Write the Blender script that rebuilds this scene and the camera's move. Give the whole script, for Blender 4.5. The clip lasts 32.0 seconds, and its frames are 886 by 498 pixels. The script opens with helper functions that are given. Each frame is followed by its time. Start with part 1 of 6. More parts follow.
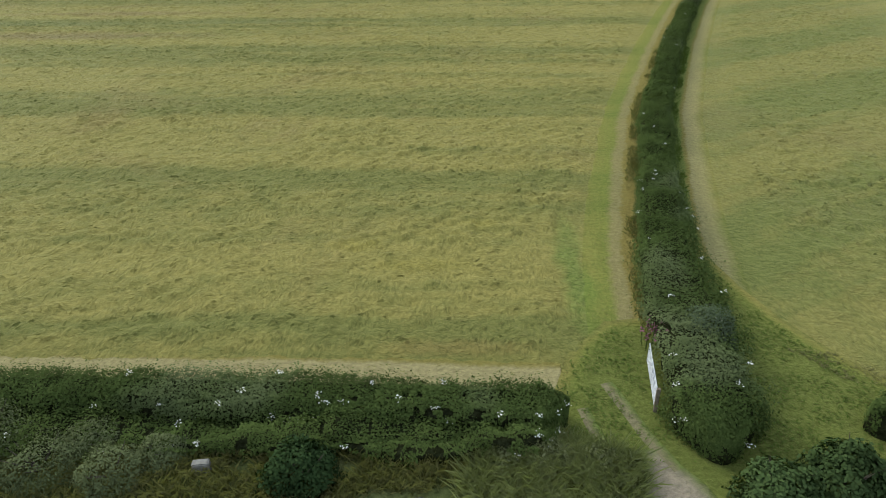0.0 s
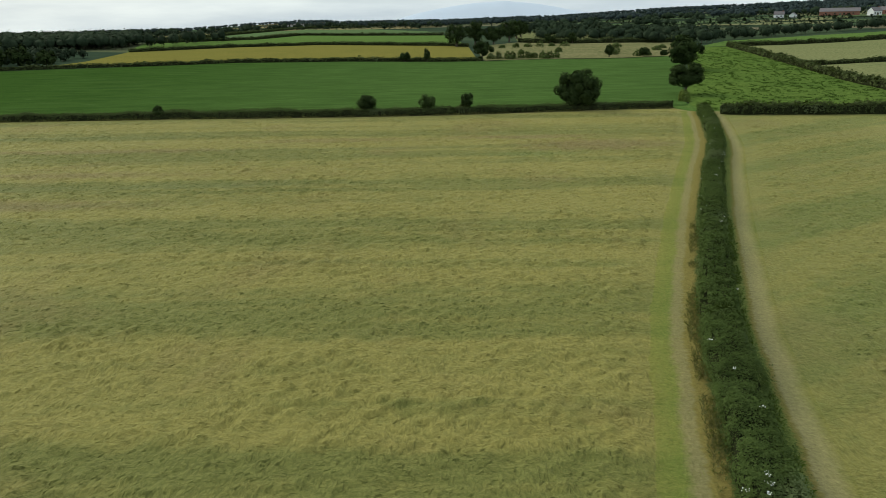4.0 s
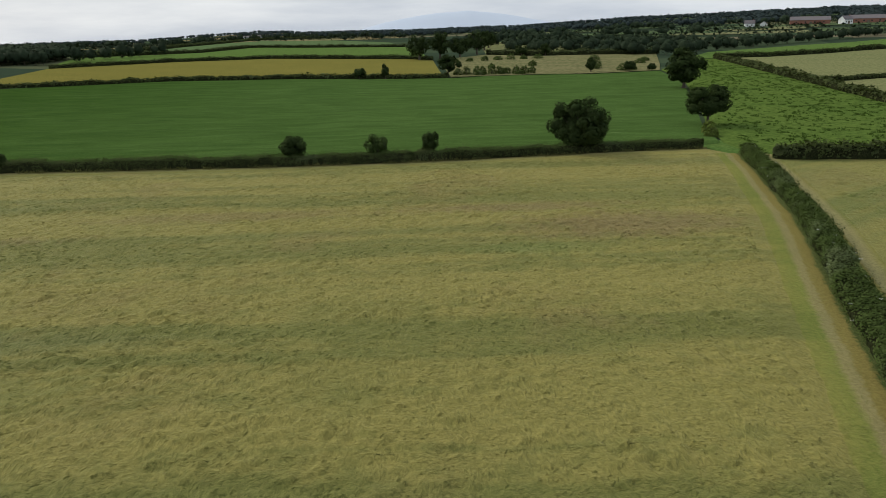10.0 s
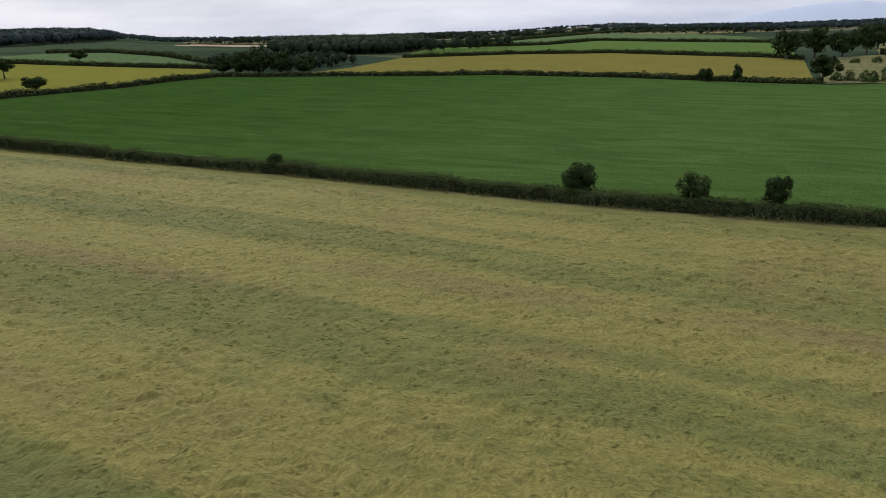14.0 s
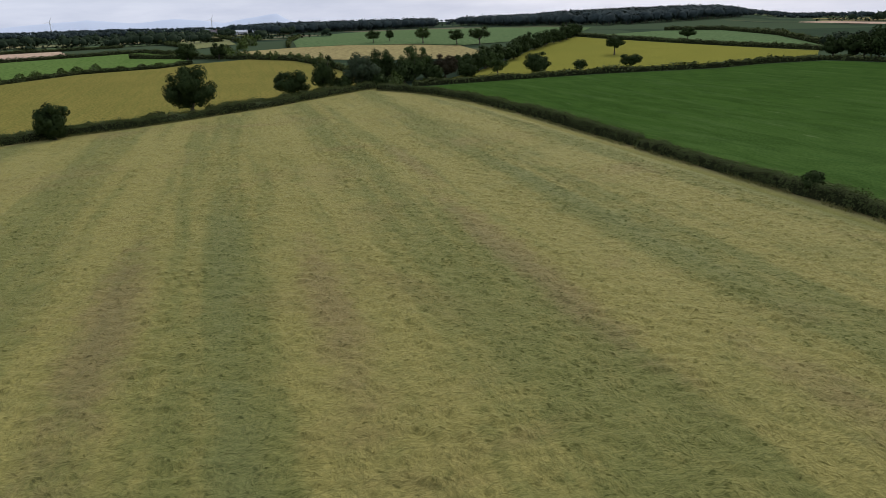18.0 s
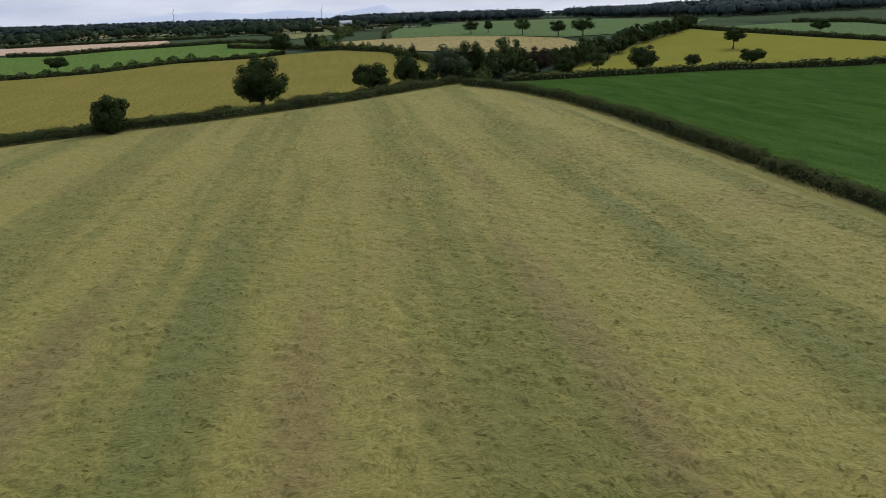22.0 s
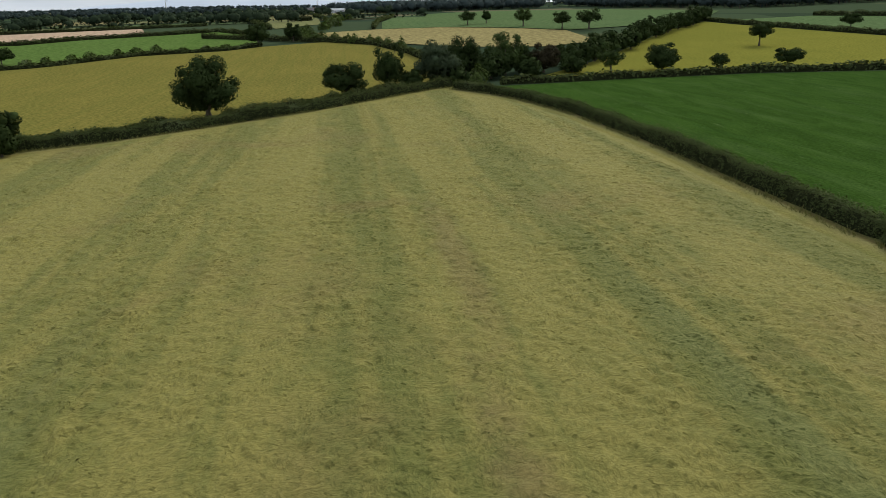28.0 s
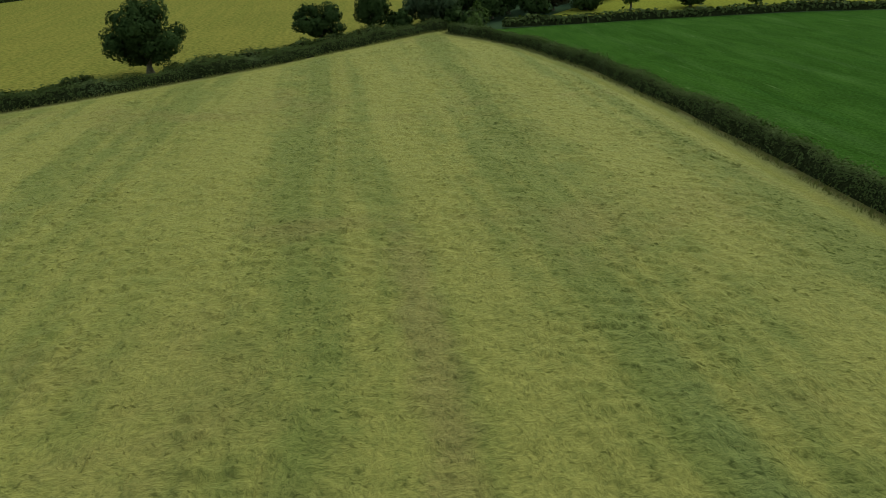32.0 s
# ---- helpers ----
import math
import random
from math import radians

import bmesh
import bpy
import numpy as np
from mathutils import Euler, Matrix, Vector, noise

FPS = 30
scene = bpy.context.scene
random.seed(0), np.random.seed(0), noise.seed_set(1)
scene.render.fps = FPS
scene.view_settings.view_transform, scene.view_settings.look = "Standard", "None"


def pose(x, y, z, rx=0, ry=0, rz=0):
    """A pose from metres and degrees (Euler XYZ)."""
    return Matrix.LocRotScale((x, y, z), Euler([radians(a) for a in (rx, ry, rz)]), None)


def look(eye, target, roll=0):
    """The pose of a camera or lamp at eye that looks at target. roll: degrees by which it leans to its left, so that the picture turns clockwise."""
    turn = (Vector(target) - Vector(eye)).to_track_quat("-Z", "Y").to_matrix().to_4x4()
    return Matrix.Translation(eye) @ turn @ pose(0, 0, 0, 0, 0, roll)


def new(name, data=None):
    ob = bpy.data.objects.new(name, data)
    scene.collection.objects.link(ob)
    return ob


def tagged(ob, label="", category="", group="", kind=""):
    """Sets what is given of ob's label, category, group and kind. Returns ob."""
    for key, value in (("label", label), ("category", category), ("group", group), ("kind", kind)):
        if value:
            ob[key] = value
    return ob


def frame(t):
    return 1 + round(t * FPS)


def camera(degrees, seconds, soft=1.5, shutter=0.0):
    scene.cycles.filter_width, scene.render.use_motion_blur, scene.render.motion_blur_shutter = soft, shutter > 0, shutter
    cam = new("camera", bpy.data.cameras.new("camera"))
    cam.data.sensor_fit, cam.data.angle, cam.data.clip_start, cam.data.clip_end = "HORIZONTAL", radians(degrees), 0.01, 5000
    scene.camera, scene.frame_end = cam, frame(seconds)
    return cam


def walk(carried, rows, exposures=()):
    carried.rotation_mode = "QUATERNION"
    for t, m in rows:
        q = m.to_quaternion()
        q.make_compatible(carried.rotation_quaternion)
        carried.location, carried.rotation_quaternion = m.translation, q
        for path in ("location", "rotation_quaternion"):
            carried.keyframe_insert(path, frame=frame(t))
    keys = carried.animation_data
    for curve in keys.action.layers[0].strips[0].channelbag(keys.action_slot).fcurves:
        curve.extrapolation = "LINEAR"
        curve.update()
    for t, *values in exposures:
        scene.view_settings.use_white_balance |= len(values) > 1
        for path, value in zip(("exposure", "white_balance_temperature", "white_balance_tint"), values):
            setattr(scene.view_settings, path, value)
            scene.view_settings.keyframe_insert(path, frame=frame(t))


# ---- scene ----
cam = camera(65.6, 32.0, soft=0.8)
PATH = [
    (0, (1.791, -0.183, 21.734), (1.743, 1.563, 20.76), -0.7),
    (0.5, (1.77, 0.831, 21.793), (1.725, 2.576, 20.816), -0.8),
    (1, (1.795, 2.434, 21.798), (1.752, 4.179, 20.821), -0.8),
    (1.5, (1.891, 4.457, 21.646), (1.849, 6.207, 20.678), -0.8),
    (2, (2.068, 7.012, 21.597), (2.023, 8.775, 20.653), -1.0),
    (2.5, (2.007, 9.963, 21.589), (1.968, 11.747, 20.685), -0.9),
    (3, (2.077, 13.266, 21.888), (2.036, 15.078, 21.044), -1.0),
    (3.5, (2.074, 16.663, 22.089), (2.034, 18.52, 21.345), -1.1),
    (4, (1.962, 20.316, 22.293), (1.924, 22.208, 21.644), -1.1),
    (4.5, (1.854, 23.842, 22.529), (1.817, 25.741, 21.901), -0.9),
    (6.5, (1.956, 38.558, 22.69), (1.918, 40.458, 22.067), -1.2),
    (7, (2.208, 42.282, 22.642), (2.169, 44.182, 22.019), -1.3),
    (7.5, (2.34, 46.2, 22.493), (2.339, 48.1, 21.868), -1.3),
    (8, (2.476, 49.995, 22.463), (2.523, 51.894, 21.836), -1.3),
    (8.5, (2.541, 53.768, 22.479), (2.593, 55.666, 21.853), -1.3),
    (9, (2.714, 57.552, 22.503), (2.766, 59.451, 21.878), -1.4),
    (9.5, (2.993, 61.43, 22.522), (3.046, 63.328, 21.896), -1.4),
    (10, (3.338, 65.462, 22.369), (3.392, 67.361, 21.743), -1.3),
    (10.5, (3.598, 69.42, 22.206), (3.647, 71.319, 21.581), -1.2),
    (11, (3.919, 73.281, 22.127), (3.898, 75.18, 21.5), -0.8),
    (11.5, (4.242, 77.177, 21.984), (4.092, 79.07, 21.358), -0.7),
    (12, (4.427, 81.301, 21.783), (4.145, 83.179, 21.157), -0.7),
    (12.5, (4.424, 85.247, 21.783), (4.014, 87.101, 21.155), -0.7),
    (13, (4.368, 89.272, 21.81), (3.819, 91.09, 21.183), -0.8),
    (13.5, (4.103, 93.066, 21.982), (3.419, 94.838, 21.356), -1.0),
    (15.5, (3.33, 103.816, 23.171), (1.988, 105.158, 22.54), -1.6),
    (16, (2.671, 106.642, 23.161), (1.171, 107.804, 22.53), -1.7),
    (16.5, (1.77, 109.198, 23.081), (0.136, 110.163, 22.449), -1.8),
    (17, (0.831, 111.451, 22.977), (-0.911, 112.202, 22.344), -2.0),
    (17.5, (-0.176, 113.611, 22.744), (-1.977, 114.205, 22.11), -2.3),
    (18, (-1.57, 115.357, 22.524), (-3.39, 115.886, 21.885), -2.3),
    (18.5, (-3.16, 117.013, 22.306), (-5.005, 117.45, 21.669), -2.4),
    (19, (-4.976, 118.429, 21.892), (-6.841, 118.769, 21.254), -2.3),
    (19.5, (-6.96, 119.776, 21.59), (-8.837, 120.043, 20.952), -2.3),
    (20, (-9.026, 120.991, 21.439), (-10.904, 121.246, 20.798), -2.3),
    (20.5, (-11.289, 122.101, 21.321), (-13.165, 122.356, 20.678), -2.3),
    (21, (-13.827, 123.076, 21.283), (-15.703, 123.331, 20.638), -2.2),
    (21.5, (-16.359, 123.979, 21.445), (-18.234, 124.234, 20.797), -2.2),
    (22, (-18.919, 124.767, 21.665), (-20.793, 125.022, 21.015), -2.2),
    (22.5, (-21.645, 125.498, 21.768), (-23.519, 125.754, 21.117), -2.1),
    (23, (-24.113, 126.186, 22.03), (-25.986, 126.442, 21.377), -2.0),
    (23.5, (-26.621, 126.841, 22.202), (-28.493, 127.097, 21.547), -1.9),
    (24, (-29.076, 127.589, 22.241), (-30.948, 127.845, 21.585), -1.9),
    (24.5, (-31.582, 128.339, 22.197), (-33.454, 128.594, 21.54), -1.9),
    (25, (-34.068, 129.04, 22.09), (-35.939, 129.294, 21.433), -1.9),
    (25.5, (-36.594, 129.694, 22.04), (-38.465, 129.949, 21.382), -1.8),
    (27.5, (-48.633, 131.848, 22.219), (-50.502, 132.109, 21.556), -1.8),
    (28, (-51.478, 132.58, 22.196), (-53.341, 132.84, 21.516), -1.7),
    (28.5, (-54.479, 133.293, 22.235), (-56.327, 133.55, 21.515), -1.7),
    (29, (-57.314, 134.122, 22.328), (-59.146, 134.373, 21.564), -1.8),
    (29.5, (-60.236, 134.857, 22.392), (-62.049, 135.102, 21.585), -1.8),
    (30, (-63.254, 135.629, 22.443), (-65.05, 135.869, 21.596), -1.9),
    (30.5, (-66.301, 136.374, 22.563), (-68.092, 136.612, 21.704), -2.0),
    (31, (-69.155, 137.033, 22.676), (-70.945, 137.273, 21.816), -1.8),
    (31.5, (-72.17, 137.849, 22.737), (-73.96, 138.086, 21.877), -2.0),
    (32, (-75.179, 138.575, 22.591), (-76.971, 138.809, 21.734), -2.0),
]
EXPOSURES = [
    (0, 0.5, 6350, 3), (1.3, 0.4, 6400, 2), (2.5, 0.26, 6850, -6), (4.5, 0.19, 6800, -2), (7, 0.1, 6800, 2), (9, 0.07, 6850, 4), (11, 0.06, 6700, 8), (13, 0.06, 6450, 13),
    (20, 0.08, 6350, 13), (25.5, 0.1, 6340, 12), (28, 0.13, 6820, 4), (29, 0.15, 6950, 4), (30, 0.14, 6980, -13), (32, 0.13, 7080, -23),
]
walk(cam, [(t, look(eye, target, roll)) for t, eye, target, roll in PATH], EXPOSURES)

# ---- sky and sun ----
SUN_AZ, SUN_EL = 48.0, 36.0     # degrees to the left of +y, and above the horizon
world = bpy.data.worlds.new("sky")
scene.world = world
world.use_nodes = True
wt = world.node_tree
wt.nodes.clear()


def link(tree, a, b):
    tree.links.new(a, b)


w_out = wt.nodes.new("ShaderNodeOutputWorld")
w_bg = wt.nodes.new("ShaderNodeBackground")
w_sky = wt.nodes.new("ShaderNodeTexSky")
w_sky.sky_type = "NISHITA"
w_sky.sun_disc = False
w_sky.sun_elevation, w_sky.sun_rotation = radians(SUN_EL), radians(-SUN_AZ)
w_sky.air_density, w_sky.dust_density, w_sky.ozone_density = 1.0, 2.0, 1.0
w_co = wt.nodes.new("ShaderNodeTexCoord")
w_map = wt.nodes.new("ShaderNodeMapping")
w_map.inputs["Scale"].default_value = (1.0, 1.0, 6.0)
w_noise = wt.nodes.new("ShaderNodeTexNoise")
w_noise.inputs["Scale"].default_value = 3.2
w_noise.inputs["Detail"].default_value = 8.0
w_noise.inputs["Roughness"].default_value = 0.55
w_ramp = wt.nodes.new("ShaderNodeValToRGB")
w_ramp.color_ramp.elements[0].position, w_ramp.color_ramp.elements[1].position = 0.36, 0.66
w_ramp.color_ramp.elements[0].color = (5.5, 6.2, 7.7, 1)
w_ramp.color_ramp.elements[1].color = (8.5, 9.0, 10.1, 1)
w_mix = wt.nodes.new("ShaderNodeMix")
w_mix.data_type = "RGBA"
w_mix.inputs[0].default_value = 0.88     # the cloud deck covers most of the sky
link(wt, w_co.outputs["Generated"], w_map.inputs["Vector"])
link(wt, w_map.outputs["Vector"], w_noise.inputs["Vector"])
link(wt, w_noise.outputs["Fac"], w_ramp.inputs["Fac"])
link(wt, w_sky.outputs["Color"], w_mix.inputs[6])
link(wt, w_ramp.outputs["Color"], w_mix.inputs[7])
link(wt, w_mix.outputs[2], w_bg.inputs["Color"])
w_bg.inputs["Strength"].default_value = 0.092
link(wt, w_bg.outputs["Background"], w_out.inputs["Surface"])

sun_data = bpy.data.lights.new("sun", "SUN")
sun_data.energy, sun_data.angle, sun_data.color = 1.95, radians(24), (1.0, 0.95, 0.86)
sun = new("sun", sun_data)
sun_way = Vector((-math.sin(radians(SUN_AZ)) * math.cos(radians(SUN_EL)), math.cos(radians(SUN_AZ)) * math.cos(radians(SUN_EL)), math.sin(radians(SUN_EL))))
sun.matrix_world = look(sun_way * 300, (0, 0, 0))


# ---- materials ----
def material(name, rough=0.9, gloss=0.05):
    m = bpy.data.materials.new(name)
    m.use_nodes = True
    nt = m.node_tree
    bsdf = nt.nodes["Principled BSDF"]
    bsdf.inputs["Roughness"].default_value = rough
    bsdf.inputs["Specular IOR Level"].default_value = gloss
    bsdf.inputs["IOR"].default_value = 1.5 if gloss > 0.1 else 1.02
    return m, nt, bsdf


def rgb_mix(nt, fac, a, b, how="MIX"):
    n = nt.nodes.new("ShaderNodeMix")
    n.data_type, n.blend_type = "RGBA", how
    for slot, v in ((0, fac), (6, a), (7, b)):
        if isinstance(v, (int, float)):
            n.inputs[slot].default_value = v
        elif isinstance(v, tuple):
            n.inputs[slot].default_value = (*v, 1)
        else:
            link(nt, v, n.inputs[slot])
    return n.outputs[2]


def math_node(nt, op, a, b=0.0, clamp=False):
    n = nt.nodes.new("ShaderNodeMath")
    n.operation, n.use_clamp = op, clamp
    for slot, v in ((0, a), (1, b)):
        if isinstance(v, (int, float)):
            n.inputs[slot].default_value = v
        else:
            link(nt, v, n.inputs[slot])
    return n.outputs[0]


def ramp(nt, value, lo, hi):
    n = nt.nodes.new("ShaderNodeMapRange")
    n.interpolation_type = "SMOOTHSTEP"
    link(nt, value, n.inputs[0])
    n.inputs[1].default_value, n.inputs[2].default_value = lo, hi
    return n.outputs[0]


def coords(nt, scale=(1, 1, 1), turn=0.0):
    geo = nt.nodes.new("ShaderNodeNewGeometry")
    mp = nt.nodes.new("ShaderNodeMapping")
    mp.inputs["Scale"].default_value = scale
    mp.inputs["Rotation"].default_value = (0, 0, radians(turn))
    link(nt, geo.outputs["Position"], mp.inputs["Vector"])
    return mp.outputs["Vector"]


def noise_node(nt, vec, scale, detail=3.0, rough=0.5, warp=0.0):
    n = nt.nodes.new("ShaderNodeTexNoise")
    link(nt, vec, n.inputs["Vector"])
    n.inputs["Scale"].default_value, n.inputs["Detail"].default_value = scale, detail
    n.inputs["Roughness"].default_value, n.inputs["Distortion"].default_value = rough, warp
    return n.outputs["Fac"]


def ridged(nt, vec, scale, detail=5.0, rough=0.55):
    """Noise with sharp crests, like combed and tumbled grass."""
    n = nt.nodes.new("ShaderNodeTexNoise")
    n.noise_type = "RIDGED_MULTIFRACTAL"
    n.normalize = True
    link(nt, vec, n.inputs["Vector"])
    n.inputs["Scale"].default_value, n.inputs["Detail"].default_value, n.inputs["Roughness"].default_value = scale, detail, rough
    return n.outputs["Fac"]


def bump(nt, bsdf, height, strength, distance):
    b = nt.nodes.new("ShaderNodeBump")
    b.inputs["Strength"].default_value, b.inputs["Distance"].default_value = strength, distance
    link(nt, height, b.inputs["Height"])
    link(nt, b.outputs["Normal"], bsdf.inputs["Normal"])


def field_material(name, low, high, accent, turn=0.0, stripe=0.0, gap=3.0, tuft=0.6, relief=0.12, patch=0.35):
    """Grass or crop: broad patches, drilled or mown lines, tufts and fine grain."""
    m, nt, bsdf = material(name)
    flat = coords(nt, (1, 1, 0))
    lined = coords(nt, (0.06, 1, 0), turn)
    broad = noise_node(nt, flat, 0.035, 4, 0.6, 0.8)
    fine = noise_node(nt, flat, 1.0 / tuft, 5, 0.62)
    line = noise_node(nt, lined, 1.0 / gap, 2, 0.5, 0.15)
    grain = noise_node(nt, flat, 6.0, 3, 0.7)
    col = rgb_mix(nt, ramp(nt, broad, 0.35, 0.65), low, high)
    col = rgb_mix(nt, math_node(nt, "MULTIPLY", ramp(nt, line, 0.42, 0.62), stripe), col, accent)
    mott = noise_node(nt, flat, 0.25, 3, 0.6)
    col = rgb_mix(nt, math_node(nt, "MULTIPLY", ramp(nt, mott, 0.5, 0.72), patch), col, accent)
    shade = ramp(nt, fine, 0.3, 0.7)
    col = rgb_mix(nt, 0.55, col, rgb_mix(nt, shade, tuple(c * 0.55 for c in low), tuple(min(1, c * 1.35) for c in high)))
    link(nt, col, bsdf.inputs["Base Color"])
    bump(nt, bsdf, math_node(nt, "ADD", fine, math_node(nt, "MULTIPLY", grain, 0.35)), 0.9, relief)
    return m


def leaf_material(name, dark, light, pale=0.0, see_through=0.18):
    """Two-sided leaves: each leaf has its own tone, and some daylight comes through."""
    m, nt, bsdf = material(name, 0.7, 0.06)
    bsdf.inputs["IOR"].default_value = 1.15
    geo = nt.nodes.new("ShaderNodeNewGeometry")
    broad = noise_node(nt, coords(nt), 0.35, 3, 0.6)
    own = math_node(nt, "ADD", math_node(nt, "MULTIPLY", geo.outputs["Random Per Island"], 0.36), 0.26)
    col = rgb_mix(nt, own, dark, light)
    col = rgb_mix(nt, math_node(nt, "MULTIPLY", ramp(nt, broad, 0.45, 0.7), 0.4), col, tuple(c * 0.6 for c in dark))
    if pale:
        spot = noise_node(nt, coords(nt), 0.12, 2, 0.5)
        col = rgb_mix(nt, math_node(nt, "MULTIPLY", ramp(nt, spot, 0.55, 0.7), pale), col, (0.17, 0.20, 0.10))
    link(nt, col, bsdf.inputs["Base Color"])
    trans = nt.nodes.new("ShaderNodeBsdfTranslucent")
    link(nt, rgb_mix(nt, 1.0, col, (0.9, 1.0, 0.45), "MULTIPLY"), trans.inputs["Color"])
    mix = nt.nodes.new("ShaderNodeMixShader")
    mix.inputs[0].default_value = see_through
    link(nt, bsdf.outputs["BSDF"], mix.inputs[1])
    link(nt, trans.outputs["BSDF"], mix.inputs[2])
    link(nt, mix.outputs["Shader"], nt.nodes["Material Output"].inputs["Surface"])
    return m


def plain_material(name, colour, rough=0.8, scale=3.0, vary=0.25, metal=0.0, relief=0.01, gloss=0.25):
    m, nt, bsdf = material(name, rough, gloss)
    bsdf.inputs["Metallic"].default_value = metal
    a, b = noise_node(nt, coords(nt), scale, 4, 0.6), noise_node(nt, coords(nt), scale * 9, 3, 0.6)
    both = math_node(nt, "ADD", math_node(nt, "MULTIPLY", a, 0.65), math_node(nt, "MULTIPLY", b, 0.35))
    col = rgb_mix(nt, ramp(nt, both, 0.3, 0.7), tuple(c * (1 - vary) for c in colour), tuple(min(1, c * (1 + vary)) for c in colour))
    link(nt, col, bsdf.inputs["Base Color"])
    bump(nt, bsdf, both, 0.5, relief)
    return m


# ---- mesh helpers ----
rng = np.random.default_rng(7)


def raw_mesh(name, verts, faces, smooth=False):
    """A mesh from arrays of places and of faces with three or four corners."""
    verts, faces = np.asarray(verts, np.float32), np.asarray(faces, np.int32)
    me = bpy.data.meshes.new(name)
    me.vertices.add(len(verts))
    me.vertices.foreach_set("co", verts.ravel())
    n, k = faces.shape
    me.loops.add(n * k)
    me.loops.foreach_set("vertex_index", faces.ravel())
    me.polygons.add(n)
    me.polygons.foreach_set("loop_start", np.arange(0, n * k, k, dtype=np.int32))
    if smooth:
        me.polygons.foreach_set("use_smooth", np.ones(n, bool))
    me.update(calc_edges=True)
    return me


def thing(name, place, label, category, group="", kind=""):
    ob = new(name)
    ob.location = place
    return tagged(ob, label, category, group, kind)


def put_part(name, me, mat, parent=None, label=""):
    ob = new(name, me)
    if not me.materials:
        me.materials.append(mat)
    ob.parent = parent
    return tagged(ob, label)


def part(name, bm, mat, parent=None, label="", smooth=False):
    me = bpy.data.meshes.new(name)
    bm.to_mesh(me)
    bm.free()
    if smooth:
        for p in me.polygons:
            p.use_smooth = True
    return put_part(name, me, mat, parent, label)


def box(size, at=(0, 0, 0), bevel=0.0, turn=None):
    bm = bmesh.new()
    bmesh.ops.create_cube(bm, size=1.0)
    bmesh.ops.scale(bm, vec=size, verts=bm.verts)
    if bevel:
        bmesh.ops.bevel(bm, geom=bm.edges[:], offset=bevel, segments=2, affect="EDGES")
    if turn is not None:
        bmesh.ops.transform(bm, matrix=turn, verts=bm.verts)
    bmesh.ops.translate(bm, vec=at, verts=bm.verts)
    return bm


def hashed(i, j, k):
    v = np.sin(i * 127.1 + j * 311.7 + k * 74.7) * 43758.5453
    return v - np.floor(v)


def vnoise(x, y, z=0.0):
    """Smooth noise from 0 to 1 over arrays."""
    x, y, z = np.broadcast_arrays(np.asarray(x, float), np.asarray(y, float), np.asarray(z, float))
    i, j, k = np.floor(x), np.floor(y), np.floor(z)
    u, v, w = x - i, y - j, z - k
    u, v, w = u * u * (3 - 2 * u), v * v * (3 - 2 * v), w * w * (3 - 2 * w)
    out = 0
    for a in (0, 1):
        for b in (0, 1):
            for c in (0, 1):
                out = out + hashed(i + a, j + b, k + c) * (u if a else 1 - u) * (v if b else 1 - v) * (w if c else 1 - w)
    return out


def leaves(centres, normals, size, spread=0.8, long=1.7, seed=1):
    """Folded diamond leaves at the given places, facing roughly along the normals: four corners, two triangles each."""
    r = np.random.default_rng(seed)
    n = len(centres)
    nor = normals + spread * r.normal(size=(n, 3))
    nor /= np.linalg.norm(nor, axis=1)[:, None] + 1e-9
    side = np.cross(nor, r.normal(size=(n, 3)))
    side /= np.linalg.norm(side, axis=1)[:, None] + 1e-9
    ahead = np.cross(nor, side)
    s = (size * r.uniform(0.6, 1.4, n))[:, None]
    fold = 0.18 * s * nor
    v = np.stack([centres - ahead * s * long / 2, centres + side * s / 2 + fold, centres + ahead * s * long / 2, centres - side * s / 2 + fold], 1)
    q = np.arange(4 * n).reshape(n, 4)
    f = np.concatenate([q[:, [0, 1, 2]], q[:, [0, 2, 3]]])
    return v.reshape(-1, 3), f


def rounded(me, normals):
    """Foliage shaded as rounded masses: each leaf takes the lie of the clump that it grows on."""
    n = normals / (np.linalg.norm(normals, axis=1)[:, None] + 1e-9)
    a = me.attributes.new("custom_normal", "FLOAT_VECTOR", "POINT")
    a.data.foreach_set("vector", n.astype(np.float32).ravel())
    return me


def tube(points, radii, sides=7):
    """A tapered limb along points."""
    points, radii = np.asarray(points, float), np.asarray(radii, float)
    way = np.gradient(points, axis=0)
    way /= np.linalg.norm(way, axis=1)[:, None] + 1e-9
    up = np.where(np.abs(way[:, 2:]) > 0.9, [[1.0, 0, 0]], [[0, 0, 1.0]])
    a = np.cross(way, up)
    a /= np.linalg.norm(a, axis=1)[:, None] + 1e-9
    b = np.cross(way, a)
    ang = np.linspace(0, 2 * np.pi, sides, endpoint=False)
    ring = points[:, None] + radii[:, None, None] * (np.cos(ang)[None, :, None] * a[:, None] + np.sin(ang)[None, :, None] * b[:, None])
    n = len(points)
    i, j = np.meshgrid(np.arange(n - 1), np.arange(sides), indexing="ij")
    k = (j + 1) % sides
    f = np.stack([i * sides + j, i * sides + k, (i + 1) * sides + k, (i + 1) * sides + j], -1).reshape(-1, 4)
    return ring.reshape(-1, 3), f


def joined(pieces):
    vs, fs, n = [], [], 0
    for v, f in pieces:
        vs.append(v)
        fs.append(np.asarray(f) + n)
        n += len(v)
    return np.concatenate(vs), np.concatenate(fs)


